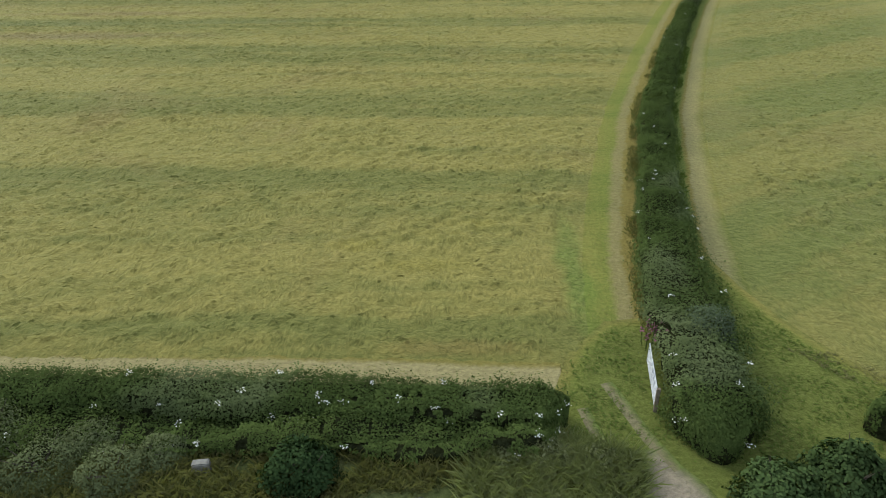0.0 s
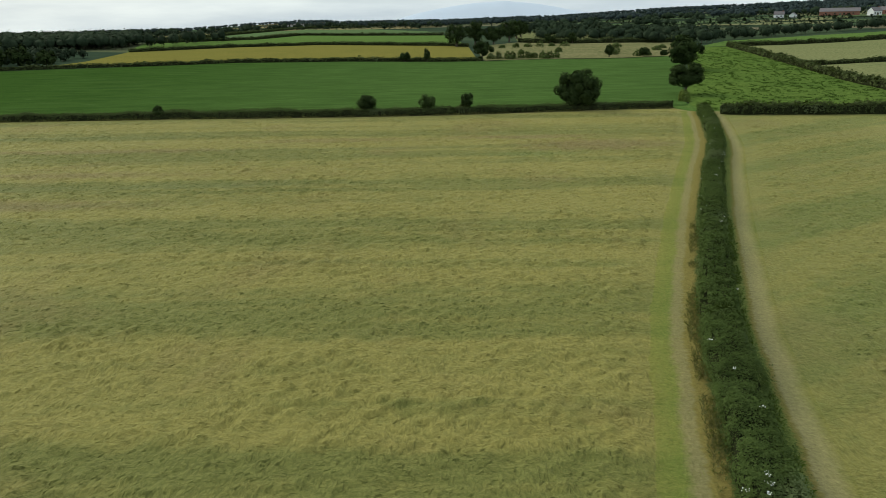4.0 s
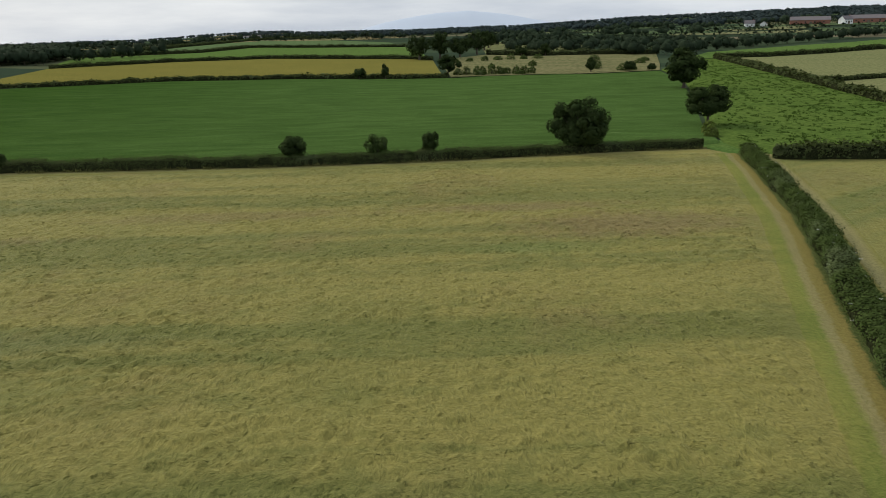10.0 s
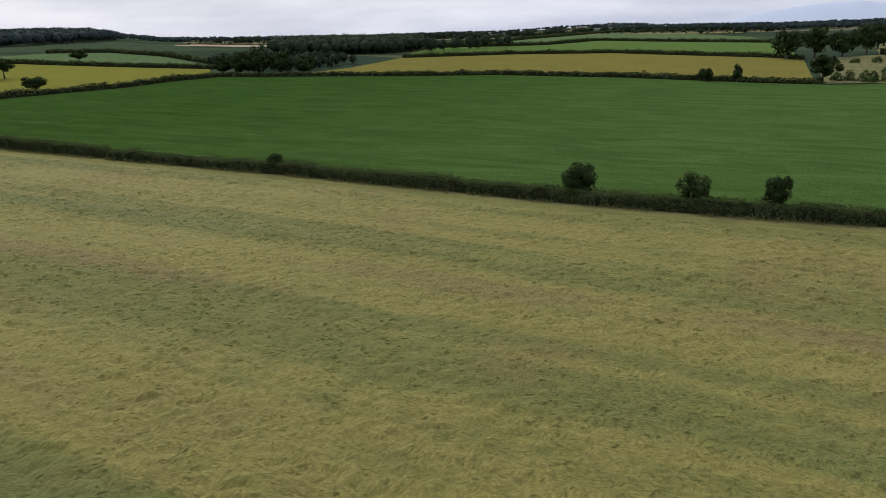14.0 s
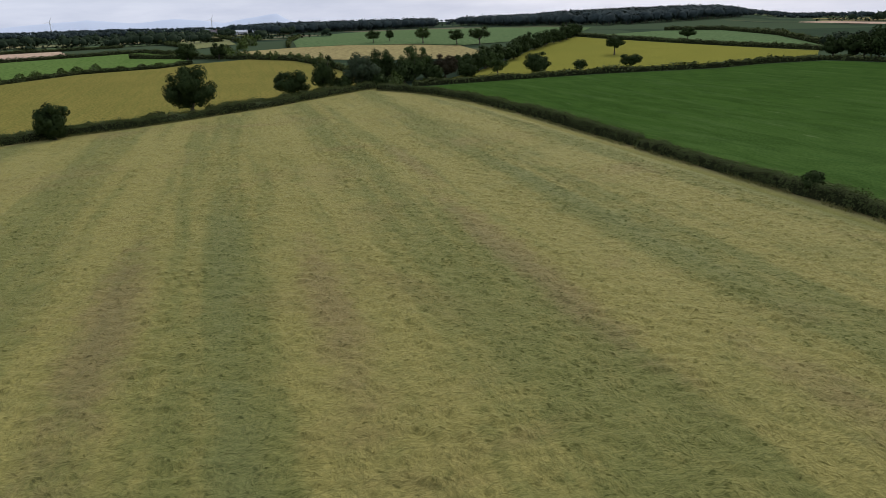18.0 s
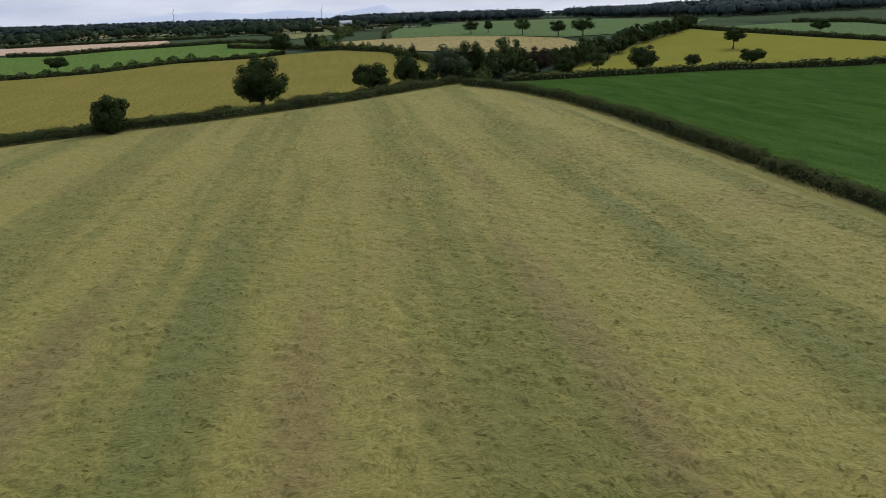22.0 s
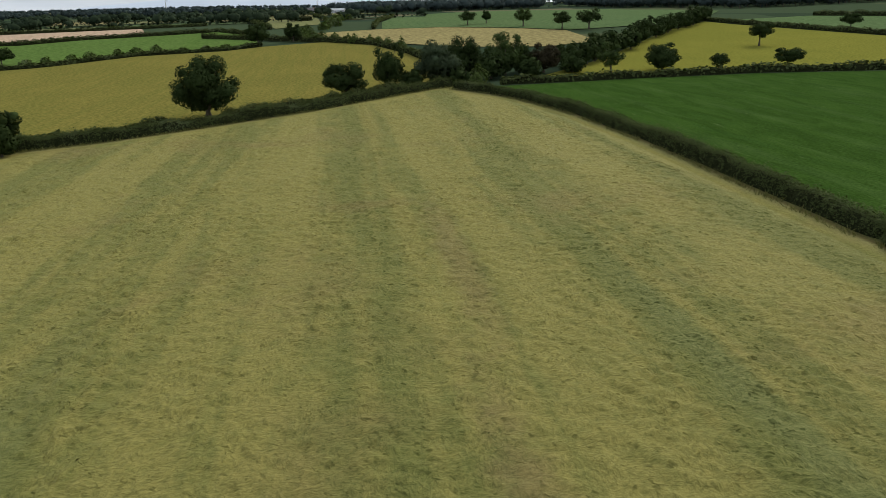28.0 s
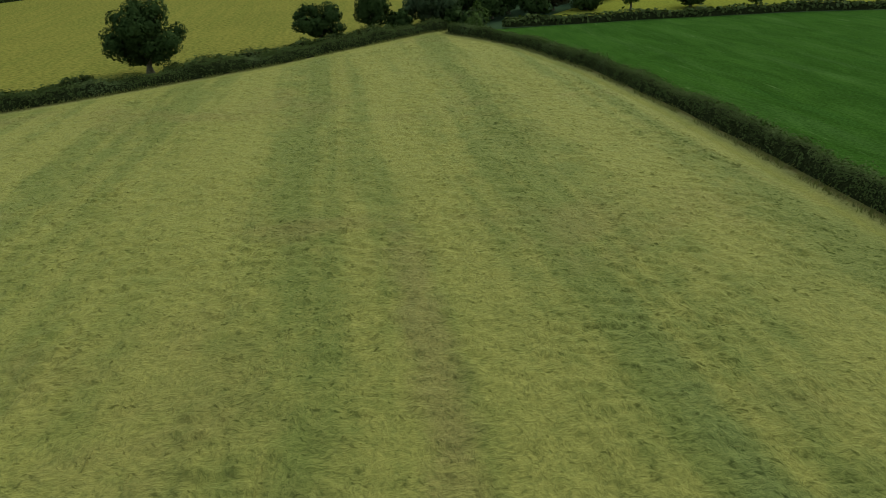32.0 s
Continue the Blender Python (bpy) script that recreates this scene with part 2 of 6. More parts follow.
def resample(pts, step):
    """Even steps along a smoothed line."""
    pts = np.asarray(pts, float)
    if len(pts) > 2:
        d = np.r_[0, np.cumsum(np.linalg.norm(np.diff(pts, axis=0), axis=1))]
        fine = np.linspace(0, d[-1], max(8, int(d[-1] / 0.5)))
        p = np.stack([np.interp(fine, d, pts[:, n]) for n in (0, 1)], 1)
        win = max(3, min(len(p) // 6, 17) | 1)
        h = win // 2
        pad = np.concatenate([2 * p[0] - p[1 : h + 1][::-1], p, 2 * p[-1] - p[-h - 1 : -1][::-1]])
        pts = np.stack([np.convolve(pad[:, n], np.ones(win) / win, "valid") for n in (0, 1)], 1)
    d = np.r_[0, np.cumsum(np.linalg.norm(np.diff(pts, axis=0), axis=1))]
    s = np.linspace(0, d[-1], max(3, int(d[-1] / step) + 1))
    return np.stack([np.interp(s, d, pts[:, n]) for n in (0, 1)], 1), s


# ---- the lie of the land ----
SKY_AZ = [-60, -31, -25, -17, -9, 0, 9, 12.5, 15.5, 21, 27, 32, 42, 47, 49, 52, 60, 64, 66, 72, 80, 90, 98, 106, 113, 140]
SKY_EL = [0.6, 0.58, 0.38, 0.2, -0.22, -0.42, -0.38, -0.24, -0.38, -0.65, -0.7, -0.78, -0.72, -0.63, -0.36, 0.15, 0.12, 0.0, -0.14, -0.13, 0.0, 0.0, 0.14, 0.18, 0.2, 0.2]
MID_AZ = [-60, -20, 0, 12, 30, 50, 73, 105, 140]
MID_Z = [1, 1, 2.5, 3, 4, 6, 9, 9, 7]


def ground_z(x, y):
    """Height of the ground: level round the meadow, then swelling gently towards the skyline."""
    x, y = np.asarray(x, float), np.asarray(y, float)
    r = np.hypot(x, y - 100.0)
    az = np.degrees(np.arctan2(-x, y - 100.0))
    far = 22 + 2400.0 * np.tan(np.radians(np.interp(az, SKY_AZ, SKY_EL))) - 9
    mid = np.interp(az, MID_AZ, MID_Z)
    a = np.clip((r - 260) / 320, 0, 1)
    b = np.clip((r - 540) / 1860, 0, 1)
    return mid * a * a * (3 - 2 * a) + (far - mid) * b - 0.03 * np.clip(r - 2480, 0, None)


def drop(pts, up=0.0):
    pts = np.asarray(pts, float)
    return np.c_[pts, ground_z(pts[:, 0], pts[:, 1]) + up]


def field(name, outline, mat, label, up, step=6.0, category="field", fade=0.0):
    """A field as a sheet that follows the ground, with its own outline."""
    from mathutils.geometry import delaunay_2d_cdt
    line = np.asarray(outline, float)
    d = np.r_[line, line[:1]]
    rim = []
    for a, b in zip(d[:-1], d[1:]):
        k = max(1, int(np.linalg.norm(b - a) / step))
        rim += [a + (b - a) * n / k for n in range(k)]
    rim = np.array(rim)
    lo, hi = line.min(0), line.max(0)
    gx, gy = np.meshgrid(np.arange(lo[0] + step / 2, hi[0], step), np.arange(lo[1] + step / 2, hi[1], step))
    inner = np.c_[gx.ravel(), gy.ravel()]
    inside = np.zeros(len(inner), bool)
    for (ax, ay), (bx, by) in zip(rim, np.roll(rim, -1, 0)):
        cross = (ay > inner[:, 1]) != (by > inner[:, 1])
        inside ^= cross & (inner[:, 0] < (bx - ax) * (inner[:, 1] - ay) / (by - ay + 1e-12) + ax)
    pts = np.concatenate([rim, inner[inside]])
    n = len(rim)
    v, _, f, *_ = delaunay_2d_cdt([Vector(p) for p in pts], [(i, (i + 1) % n) for i in range(n)], [], 1, 1e-4)
    v = np.array([tuple(p) for p in v])
    f = np.array([t for t in f if len(t) == 3])
    a, b, c = v[f[:, 0]], v[f[:, 1]], v[f[:, 2]]
    flip = ((b - a)[:, 0] * (c - a)[:, 1] - (b - a)[:, 1] * (c - a)[:, 0]) < 0
    f[flip] = f[flip][:, ::-1]
    ob = put_part(name, raw_mesh(name, drop(v, up), f, True), mat)
    if fade:
        # how far each place lies inside the rim, for grass that thins out towards it
        off = np.full(len(v), 1e9)
        for (ax, ay), (bx, by) in zip(d[:-1], d[1:]):
            dx, dy = bx - ax, by - ay
            t = np.clip(((v[:, 0] - ax) * dx + (v[:, 1] - ay) * dy) / (dx * dx + dy * dy), 0, 1)
            off = np.minimum(off, np.hypot(v[:, 0] - ax - t * dx, v[:, 1] - ay - t * dy))
        att = ob.data.attributes.new("across", "FLOAT", "POINT")
        att.data.foreach_set("value", np.clip(off / fade, 0, 1).astype(np.float32))
    return tagged(ob, label, category, kind="structure")


# ---- hedges and trees ----
def hedge(pts, width, height, leaf, per_metre, mats, label, seed, wild=0.25, flowers=0, group="", name="hedge", widths=None):
    """A hedgerow along a line: a twiggy core, near-black for the shade inside, and leaves over its top and flanks."""
    core_mat, leaf_mat = mats
    line, s = resample(pts, 0.6 if leaf < 0.3 else 1.5)
    way = np.gradient(line, axis=0)
    way /= np.linalg.norm(way, axis=1)[:, None] + 1e-9
    across = np.c_[-way[:, 1], way[:, 0]]
    total = s[-1]

    def surface(u, ang, out):
        """u metres along, ang from 0 (one foot) over the top to pi, out: share of the full size."""
        p = np.stack([np.interp(u, s, line[:, n]) for n in (0, 1)], 1)
        q = np.stack([np.interp(u, s, across[:, n]) for n in (0, 1)], 1)
        lump = vnoise(u * 0.45, ang * 1.6, seed) * 0.6 + vnoise(u * 1.4, ang * 3.0, seed + 5) * 0.4
        tall = height * (1 - wild * 0.6 + 1.2 * wild * vnoise(u * 0.16, seed * 1.7, 2.0))
        wide = (np.interp(u, *widths) if widths else width) * (0.85 + 0.3 * vnoise(u * 0.2, seed * 2.3, 9.0))
        size = out * (1 - wild + 2 * wild * lump)
        end = np.clip(np.minimum(u, total - u) / (0.5 * width) + 0.0002, 0, 1) ** 0.5
        c, t = np.cos(ang), np.sin(ang)
        hx = np.sign(c) * np.abs(c) ** 0.55 * wide / 2 * size * end
        hz = np.abs(t) ** 0.62 * tall * (0.9 + 0.1 * size) * size * (0.75 + 0.25 * end)
        xy = p + q * hx[:, None]
        nor = np.c_[q * c[:, None], t]
        return np.c_[xy, ground_z(xy[:, 0], xy[:, 1]) + hz], nor

    mid = line[len(line) // 2]
    base = np.array([mid[0], mid[1], float(ground_z(mid[0], mid[1]))])
    top = thing(name, base, label, "hedge", group)
    q = np.linspace(-0.97, 0.97, 9)
    angles = np.r_[0, 0.1, 0.3, np.arccos(np.sign(q) * np.abs(q) ** 1.8)[::-1], np.pi - 0.3, np.pi - 0.1, np.pi]
    angles.sort()
    tips = np.array([0.06, 0.16, 0.32, 0.5])
    along_it = np.unique(np.r_[s, tips, total - tips])
    m, k = len(along_it), len(angles)
    u, ang = np.repeat(along_it, k), np.tile(angles, m)
    v, _ = surface(u, ang, np.full(m * k, 0.8))
    i, j = np.meshgrid(np.arange(m - 1), np.arange(k - 1), indexing="ij")
    f = np.stack([i * k + j, (i + 1) * k + j, (i + 1) * k + j + 1, i * k + j + 1], -1).reshape(-1, 4)
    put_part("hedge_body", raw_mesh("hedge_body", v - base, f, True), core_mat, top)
    n = int(total * per_metre)
    r = np.random.default_rng(seed)
    u, ang = r.uniform(0, total, n), r.uniform(0.02, np.pi - 0.02, n)
    at_end = np.arange(n) < min(n // 4, int(width * per_metre))
    tip = 0.55 * width * r.random(n)
    u = np.where(at_end, np.where(r.random(n) < 0.5, tip, total - tip), u)
    over = r.random(n) < 0.6
    q = r.uniform(-1, 1, n)
    ang = np.where(over, np.arccos(np.clip(np.sign(q) * np.abs(q) ** 1.8, -1, 1)), ang)
    hollow = vnoise(u * 1.5, np.cos(ang) * 2.2, seed + 31.0) * 0.6 + vnoise(u * 4.0, np.cos(ang) * 4.5, seed + 37.0) * 0.4
    full = hollow > np.where(np.sin(ang) > 0.9, 0.2, 0.36)
    u, ang = u[full], ang[full]
    n = len(u)
    # shoots of the year stand out of the top
    v, nor = surface(u, ang, r.normal(0.97, 0.07, n) + 0.22 * (r.random(n) < 0.05))
    nor[:, 2] += 0.35
    turn_out = np.clip(1 - (total - u) / (0.5 * width), 0, 1) - np.clip(1 - u / (0.5 * width), 0, 1)
    nor[:, :2] += 1.6 * turn_out[:, None] * np.stack([np.interp(u, s, way[:, axis]) for axis in (0, 1)], 1)
    lv, lf = leaves(v - base, nor, leaf, 0.45, seed=seed)
    lie = np.repeat(nor + 0.3 * r.normal(size=(n, 3)), 4, 0)
    tagged(put_part("foliage", rounded(raw_mesh("foliage", lv, lf, True), lie), leaf_mat, top), kind="stuff")
    if flowers:
        # umbels of white flowers: loose heads of small petals standing out of the flank
        cu, ca = r.uniform(0, total, flowers), r.uniform(0.2, np.pi - 0.2, flowers)
        cv, cn = surface(cu, ca, np.full(flowers, 1.06))
        heads = np.repeat(cv, 14, 0) + r.normal(0, 1, (flowers * 14, 3)) * (0.1, 0.1, 0.03)
        fv, ff = leaves(heads - base, np.tile((0, 0, 1.0), (len(heads), 1)), 0.06, 0.3, 1.1, seed + 3)
        tagged(put_part("blossom", raw_mesh("blossom", fv, ff), M_PETAL, top, "flat white umbels"), kind="stuff")
    return top


def tree(place, height, spread, label, seed, leaf=0.45, count=2600, fine=1.0, trunk=0.22, lobes=13, mats=None, squash=0.8, bare=0.28, group="", limbs=6, lean=0.0, name="tree", category="tree", sparse=0.0):
    """A broad-leaved tree: flared trunk, forking limbs, and a crown of many leaf sprays in uneven lobes."""
    bark, leaf_mat = mats or (M_BARK, M_OAK)
    r = np.random.default_rng(seed)
    x, y = place
    top = thing(name, (x, y, float(ground_z(x, y)) - 0.05), label, category, group)
    lobes = int(lobes * 1.7)
    clear = height * bare
    mid = np.array([lean * height, 0, clear + (height - clear) * 0.4])
    rad = np.array([spread / 2, spread / 2, (height - clear) * 0.6])
    # trunk
    zs = np.linspace(0, 1, 7)
    pts = np.c_[mid[0] * zs ** 1.5 + 0.06 * r.normal(size=7) * zs, 0.06 * r.normal(size=7) * zs, zs * (mid[2] + 0.1 * height)]
    base = height * 0.03 * (trunk / 0.22)
    v, f = tube(pts, base * (1.25 - 0.95 * zs + 0.7 * np.exp(-zs * 14)), 8)
    put_part("trunk", raw_mesh("trunk", v, f, True), bark, top)
    # lobes of the crown, kept inside an uneven envelope
    cs, rs = [], []
    for n in range(lobes):
        up, turn = 1 - 2 * (n + 0.5) / lobes, n * 2.39996 + seed
        d = np.array([math.sqrt(1 - up * up) * math.cos(turn), math.sqrt(1 - up * up) * math.sin(turn), up]) + r.normal(0, 0.12, 3)
        out = r.uniform(0.55, 0.8) if n % 4 else r.uniform(0.1, 0.4)
        d[2] *= 1.0 if d[2] > 0 else 0.62
        cs.append(mid + d * rad * out)
        rs.append(r.uniform(0.2, 0.34) * (1.15 - 0.35 * out) * (1.3 if lobes < 20 else 1.0))
    cs, rs = np.array(cs), np.array(rs)
    for n in range(limbs):
        tip = cs[1 + n % (lobes - 1)]
        start = np.array([np.interp(clear * r.uniform(0.75, 1.15), pts[:, 2], pts[:, 0]), 0, clear * r.uniform(0.75, 1.15)])
        t = np.linspace(0, 1, 6)[:, None]
        way = start + (tip - start) * t + np.array([0, 0, 0.12 * height]) * np.sin(t * np.pi) * r.uniform(0.0, 0.8) + r.normal(0, 0.012 * height, (6, 3)) * t
        v, f = tube(way, base * np.linspace(0.5, 0.1, 6), 6)
        put_part("limb", raw_mesh("limb", v, f, True), bark, top)
    share = rs ** 2 / (rs ** 2).sum()
    count, leaf = int(count * 1.5 * fine ** 1.7), leaf / fine
    which = r.choice(lobes, count, p=share)
    d = r.normal(size=(count, 3))
    d /= np.linalg.norm(d, axis=1)[:, None]
    keep = vnoise(d[:, 0] * 2.6 + which * 7, d[:, 1] * 2.6, d[:, 2] * 2.6 + seed) > 0.3 + 0.2 * sparse
    which, d = which[keep], d[keep]
    out = r.uniform(0.6, 1.0, len(d)) ** 0.5 * (0.85 + 0.3 * vnoise(d[:, 0] * 3 + 3, d[:, 1] * 3, d[:, 2] * 3 + which))
    c = cs[which] + d * (rs[which] * out)[:, None] * np.array([spread, spread, (height - clear) * (0.9 + 0.2 * squash)]) * 0.55
    # the crown keeps to one uneven dome, with sprays of leaves standing out of it
    rel = (c - mid) / rad
    deep = np.where(rel[:, 2] < 0, np.abs(rel[:, 2] / 0.66) ** 1.7, np.abs(rel[:, 2]))
    wider = 1 + 0.22 * np.clip(rel[:, 2], 0, 1)
    far = np.sqrt((rel[:, 0] ** 2 + rel[:, 1] ** 2) * wider ** 2 + deep ** 2)
    lim = 0.96 + 0.4 * (vnoise(rel[:, 0] * 2.6 + seed, rel[:, 1] * 2.6, rel[:, 2] * 2.6) - 0.5) + r.uniform(-0.06, 0.07, len(c))
    c = np.where((far > lim)[:, None], mid + rel * rad * (lim / (far + 1e-9))[:, None], c)
    low = clear * 0.75 + 0.12 * height * vnoise(c[:, 0] * 0.5, c[:, 1] * 0.5, seed)
    c[:, 2] = np.where(c[:, 2] < low, low + 0.35 * np.abs(c[:, 2] - low), c[:, 2])
    nor = d * 0.7 + (c - mid) / rad * 0.6 + np.array([0, 0, 0.35])
    v, f = leaves(c, nor, leaf, 0.42, 1.5, seed)
    lie = np.repeat(d * 0.9 + (c - mid) / rad * 0.45 + np.array([0, 0, 0.25]) + 0.25 * r.normal(size=c.shape), 4, 0)
    # the shaded inside of each lobe: a ragged heap of twigs and leaves
    la, lo = np.meshgrid(np.linspace(0.3, np.pi - 0.3, 4), np.linspace(0, 2 * np.pi, 6, endpoint=False), indexing="ij")
    ball = np.stack([np.sin(la) * np.cos(lo), np.sin(la) * np.sin(lo), np.cos(la)], -1).reshape(-1, 3)
    i, j = np.meshgrid(np.arange(3), np.arange(6), indexing="ij")
    k = (j + 1) % 6
    quads = np.stack([i * 6 + j, (i + 1) * 6 + j, (i + 1) * 6 + k, i * 6 + k], -1).reshape(-1, 4)
    tris = np.concatenate([quads[:, [0, 1, 2]], quads[:, [0, 2, 3]]])
    heaps = []
    for n in range(lobes):
        rough = ball * r.uniform(0.35, 0.62, (len(ball), 1)) * rs[n] * np.array([spread, spread, height - clear]) * 0.55 + cs[n]
        rough[:, 2] = np.maximum(rough[:, 2], clear * 0.8 + 0.15)
        heaps.append((rough, tris))
    v, f = joined([(v, f), *heaps])
    lie = np.concatenate([lie, np.tile(ball, (lobes, 1))])
    put_part("crown", rounded(raw_mesh("crown", v, f, True), lie), leaf_mat, top)
    return top


def bush(place, height, spread, label, seed, leaf=0.25, count=900, mats=None, group="", category="bush", name="bush"):
    """A rounded uneven shrub: a few stems and leaves down to the ground."""
    bark, leaf_mat = mats or (M_BARK, M_HEDGE)
    r = np.random.default_rng(seed)
    x, y = place
    top = thing(name, (x, y, float(ground_z(x, y)) - 0.03), label, category, group)
    stems = []
    for n in range(5):
        a = r.uniform(0, 6.28)
        t = np.linspace(0, 1, 5)
        stems.append(tube(np.c_[np.cos(a) * spread * 0.3 * t, np.sin(a) * spread * 0.3 * t, height * 0.8 * t], 0.05 * height ** 0.5 * (1.1 - t), 5))
    v, f = joined(stems)
    put_part("stem", raw_mesh("stem", v, f, True), bark, top)
    d = r.normal(size=(count, 3))
    d[:, 2] = np.abs(d[:, 2])
    d /= np.linalg.norm(d, axis=1)[:, None]
    lump = 0.7 + 0.5 * vnoise(d[:, 0] * 2.2 + seed, d[:, 1] * 2.2, d[:, 2] * 2.2)
    c = d * (r.uniform(0.45, 1.0, count) ** 0.4 * lump)[:, None] * np.array([spread / 2, spread / 2, height * 0.95])
    v, f = leaves(c, d + np.array([0, 0, 0.3]), leaf, 0.6, 1.6, seed)
    lie = np.repeat(d + np.array([0, 0, 0.3]) + 0.35 * r.normal(size=d.shape), 4, 0)
    put_part("crown", rounded(raw_mesh("crown", v, f, True), lie), leaf_mat, top)
    return top


def wood(name, spots, heights, mat, label, seed, leaf=1.1, each=110, flat=1.0):
    """A distant wood: the crowns of many trees, each a heap of leaf sprays over short trunks."""
    r = np.random.default_rng(seed)
    spots, n = np.asarray(spots, float), len(spots)
    hs = np.broadcast_to(np.asarray(heights, float), (n,)) * r.uniform(0.78, 1.15, n)
    g = ground_z(spots[:, 0], spots[:, 1])
    each = int(each * 0.75)
    which = np.repeat(np.arange(n), each)
    d = r.normal(size=(n * each, 3))
    d /= np.linalg.norm(d, axis=1)[:, None]
    lump = 0.75 + 0.5 * vnoise(d[:, 0] * 1.8 + which, d[:, 1] * 1.8, d[:, 2] * 1.8 + which * 3)
    c = d * (r.uniform(0.5, 1, n * each) ** 0.4 * lump)[:, None] * np.stack([hs * 0.44 * flat, hs * 0.44 * flat, hs * 0.46], 1)[which]
    c += np.c_[spots, g + hs * 0.52][which]
    v, f = leaves(c, d + np.array([0, 0, 0.4]), leaf, 0.5, 1.4, seed)
    lie = np.repeat(d + np.array([0, 0, 0.35]) + 0.2 * r.normal(size=d.shape), 4, 0)
    # the dense inside of every crown
    la, lo = np.meshgrid(np.linspace(0.2, np.pi - 0.5, 4), np.linspace(0, 2 * np.pi, 6, endpoint=False), indexing="ij")
    ball = np.stack([np.sin(la) * np.cos(lo), np.sin(la) * np.sin(lo), np.cos(la)], -1).reshape(-1, 3)
    i, j = np.meshgrid(np.arange(3), np.arange(6), indexing="ij")
    k = (j + 1) % 6
    quads = np.stack([i * 6 + j, (i + 1) * 6 + j, (i + 1) * 6 + k, i * 6 + k], -1).reshape(-1, 4)
    tris = np.concatenate([quads[:, [0, 1, 2]], quads[:, [0, 2, 3]], [[0, 1, 2], [0, 2, 3], [0, 3, 4], [0, 4, 5]]])
    wide = np.stack([hs * 0.44 * flat, hs * 0.44 * flat, hs * 0.46], 1)
    heap = ball[None] * r.uniform(0.5, 0.92, (n, 24, 1)) * wide[:, None] + np.c_[spots, g + hs * 0.52][:, None]
    v, f = joined([(v, f), (heap.reshape(-1, 3), (np.arange(n)[:, None, None] * 24 + tris[None]).reshape(-1, 3))])
    lie = np.concatenate([lie, np.tile(ball + (0, 0, 0.35), (n, 1))])
    mid = np.array([*spots.mean(0), float(ground_z(*spots.mean(0)))])
    top = thing(name, mid, label, "wood", kind="stuff")
    tagged(put_part("crowns", rounded(raw_mesh("crowns", v - mid, f, True), lie), mat, top), kind="stuff")
    stems = [tube(np.array([[x, y, z - 1], [x, y, z + h * 0.5]]), [h * 0.03, h * 0.015], 3) for (x, y), z, h in zip(spots, g, hs)]
    v, f = joined(stems)
    tagged(put_part("trunks", raw_mesh("trunks", v - mid, f, True), M_BARK, top), kind="stuff")
    return top


def spread_spots(outline, gap, seed):
    """Uneven spots inside an outline."""
    r = np.random.default_rng(seed)
    line = np.asarray(outline, float)
    lo, hi = line.min(0), line.max(0)
    gx, gy = np.meshgrid(np.arange(lo[0], hi[0], gap), np.arange(lo[1], hi[1], gap))
    p = np.c_[gx.ravel(), gy.ravel()] + r.uniform(-0.45, 0.45, (gx.size, 2)) * gap
    inside = np.zeros(len(p), bool)
    for (ax, ay), (bx, by) in zip(line, np.roll(line, -1, 0)):
        cross = (ay > p[:, 1]) != (by > p[:, 1])
        inside ^= cross & (p[:, 0] < (bx - ax) * (p[:, 1] - ay) / (by - ay + 1e-12) + ax)
    return p[inside]


def along(pts, gap, jitter, seed):
    r = np.random.default_rng(seed)
    p, _ = resample(pts, gap)
    return p + r.normal(0, jitter, p.shape)


# ---- meadow, margins and crops ----
BROWN, YELLOW, GREENER = (0.168, 0.118, 0.058), (0.235, 0.2, 0.042), (0.115, 0.155, 0.045)
# patches of thin brown sward, yellow weeds and fresh regrowth in the meadow
PATCHES = [
    (27, 140, 17, 6.5, BROWN, 0.75), (15, 149, 17, 2.6, BROWN, 0.65), (-58, 103.5, 26, 3.2, BROWN, 0.6), (-56, 121, 22, 2.4, BROWN, 0.55),
    (-62, 140, 32, 2.6, BROWN, 0.55), (-110, 142, 22, 2.0, BROWN, 0.45), (-20, 148, 20, 3.0, BROWN, 0.5), (-4.8, 39, 2.2, 1.2, YELLOW, 0.45),
    (3.2, 42, 1.4, 0.9, YELLOW, 0.4), (-0.5, 36.5, 3.6, 1.2, YELLOW, 0.35), (1.5, 28.2, 4.5, 0.8, (0.2, 0.15, 0.05), 0.5), (8.8, 35.5, 1.2, 8.0, (0.105, 0.165, 0.035), 0.7),
    (15, 132, 9, 3, GREENER, 0.5), (-30, 113, 18, 2.4, (0.11, 0.125, 0.045), 0.5), (-75, 112.5, 34, 2.3, (0.11, 0.125, 0.045), 0.55), (-80, 155, 40, 2.0, (0.12, 0.14, 0.055), 0.4),
]


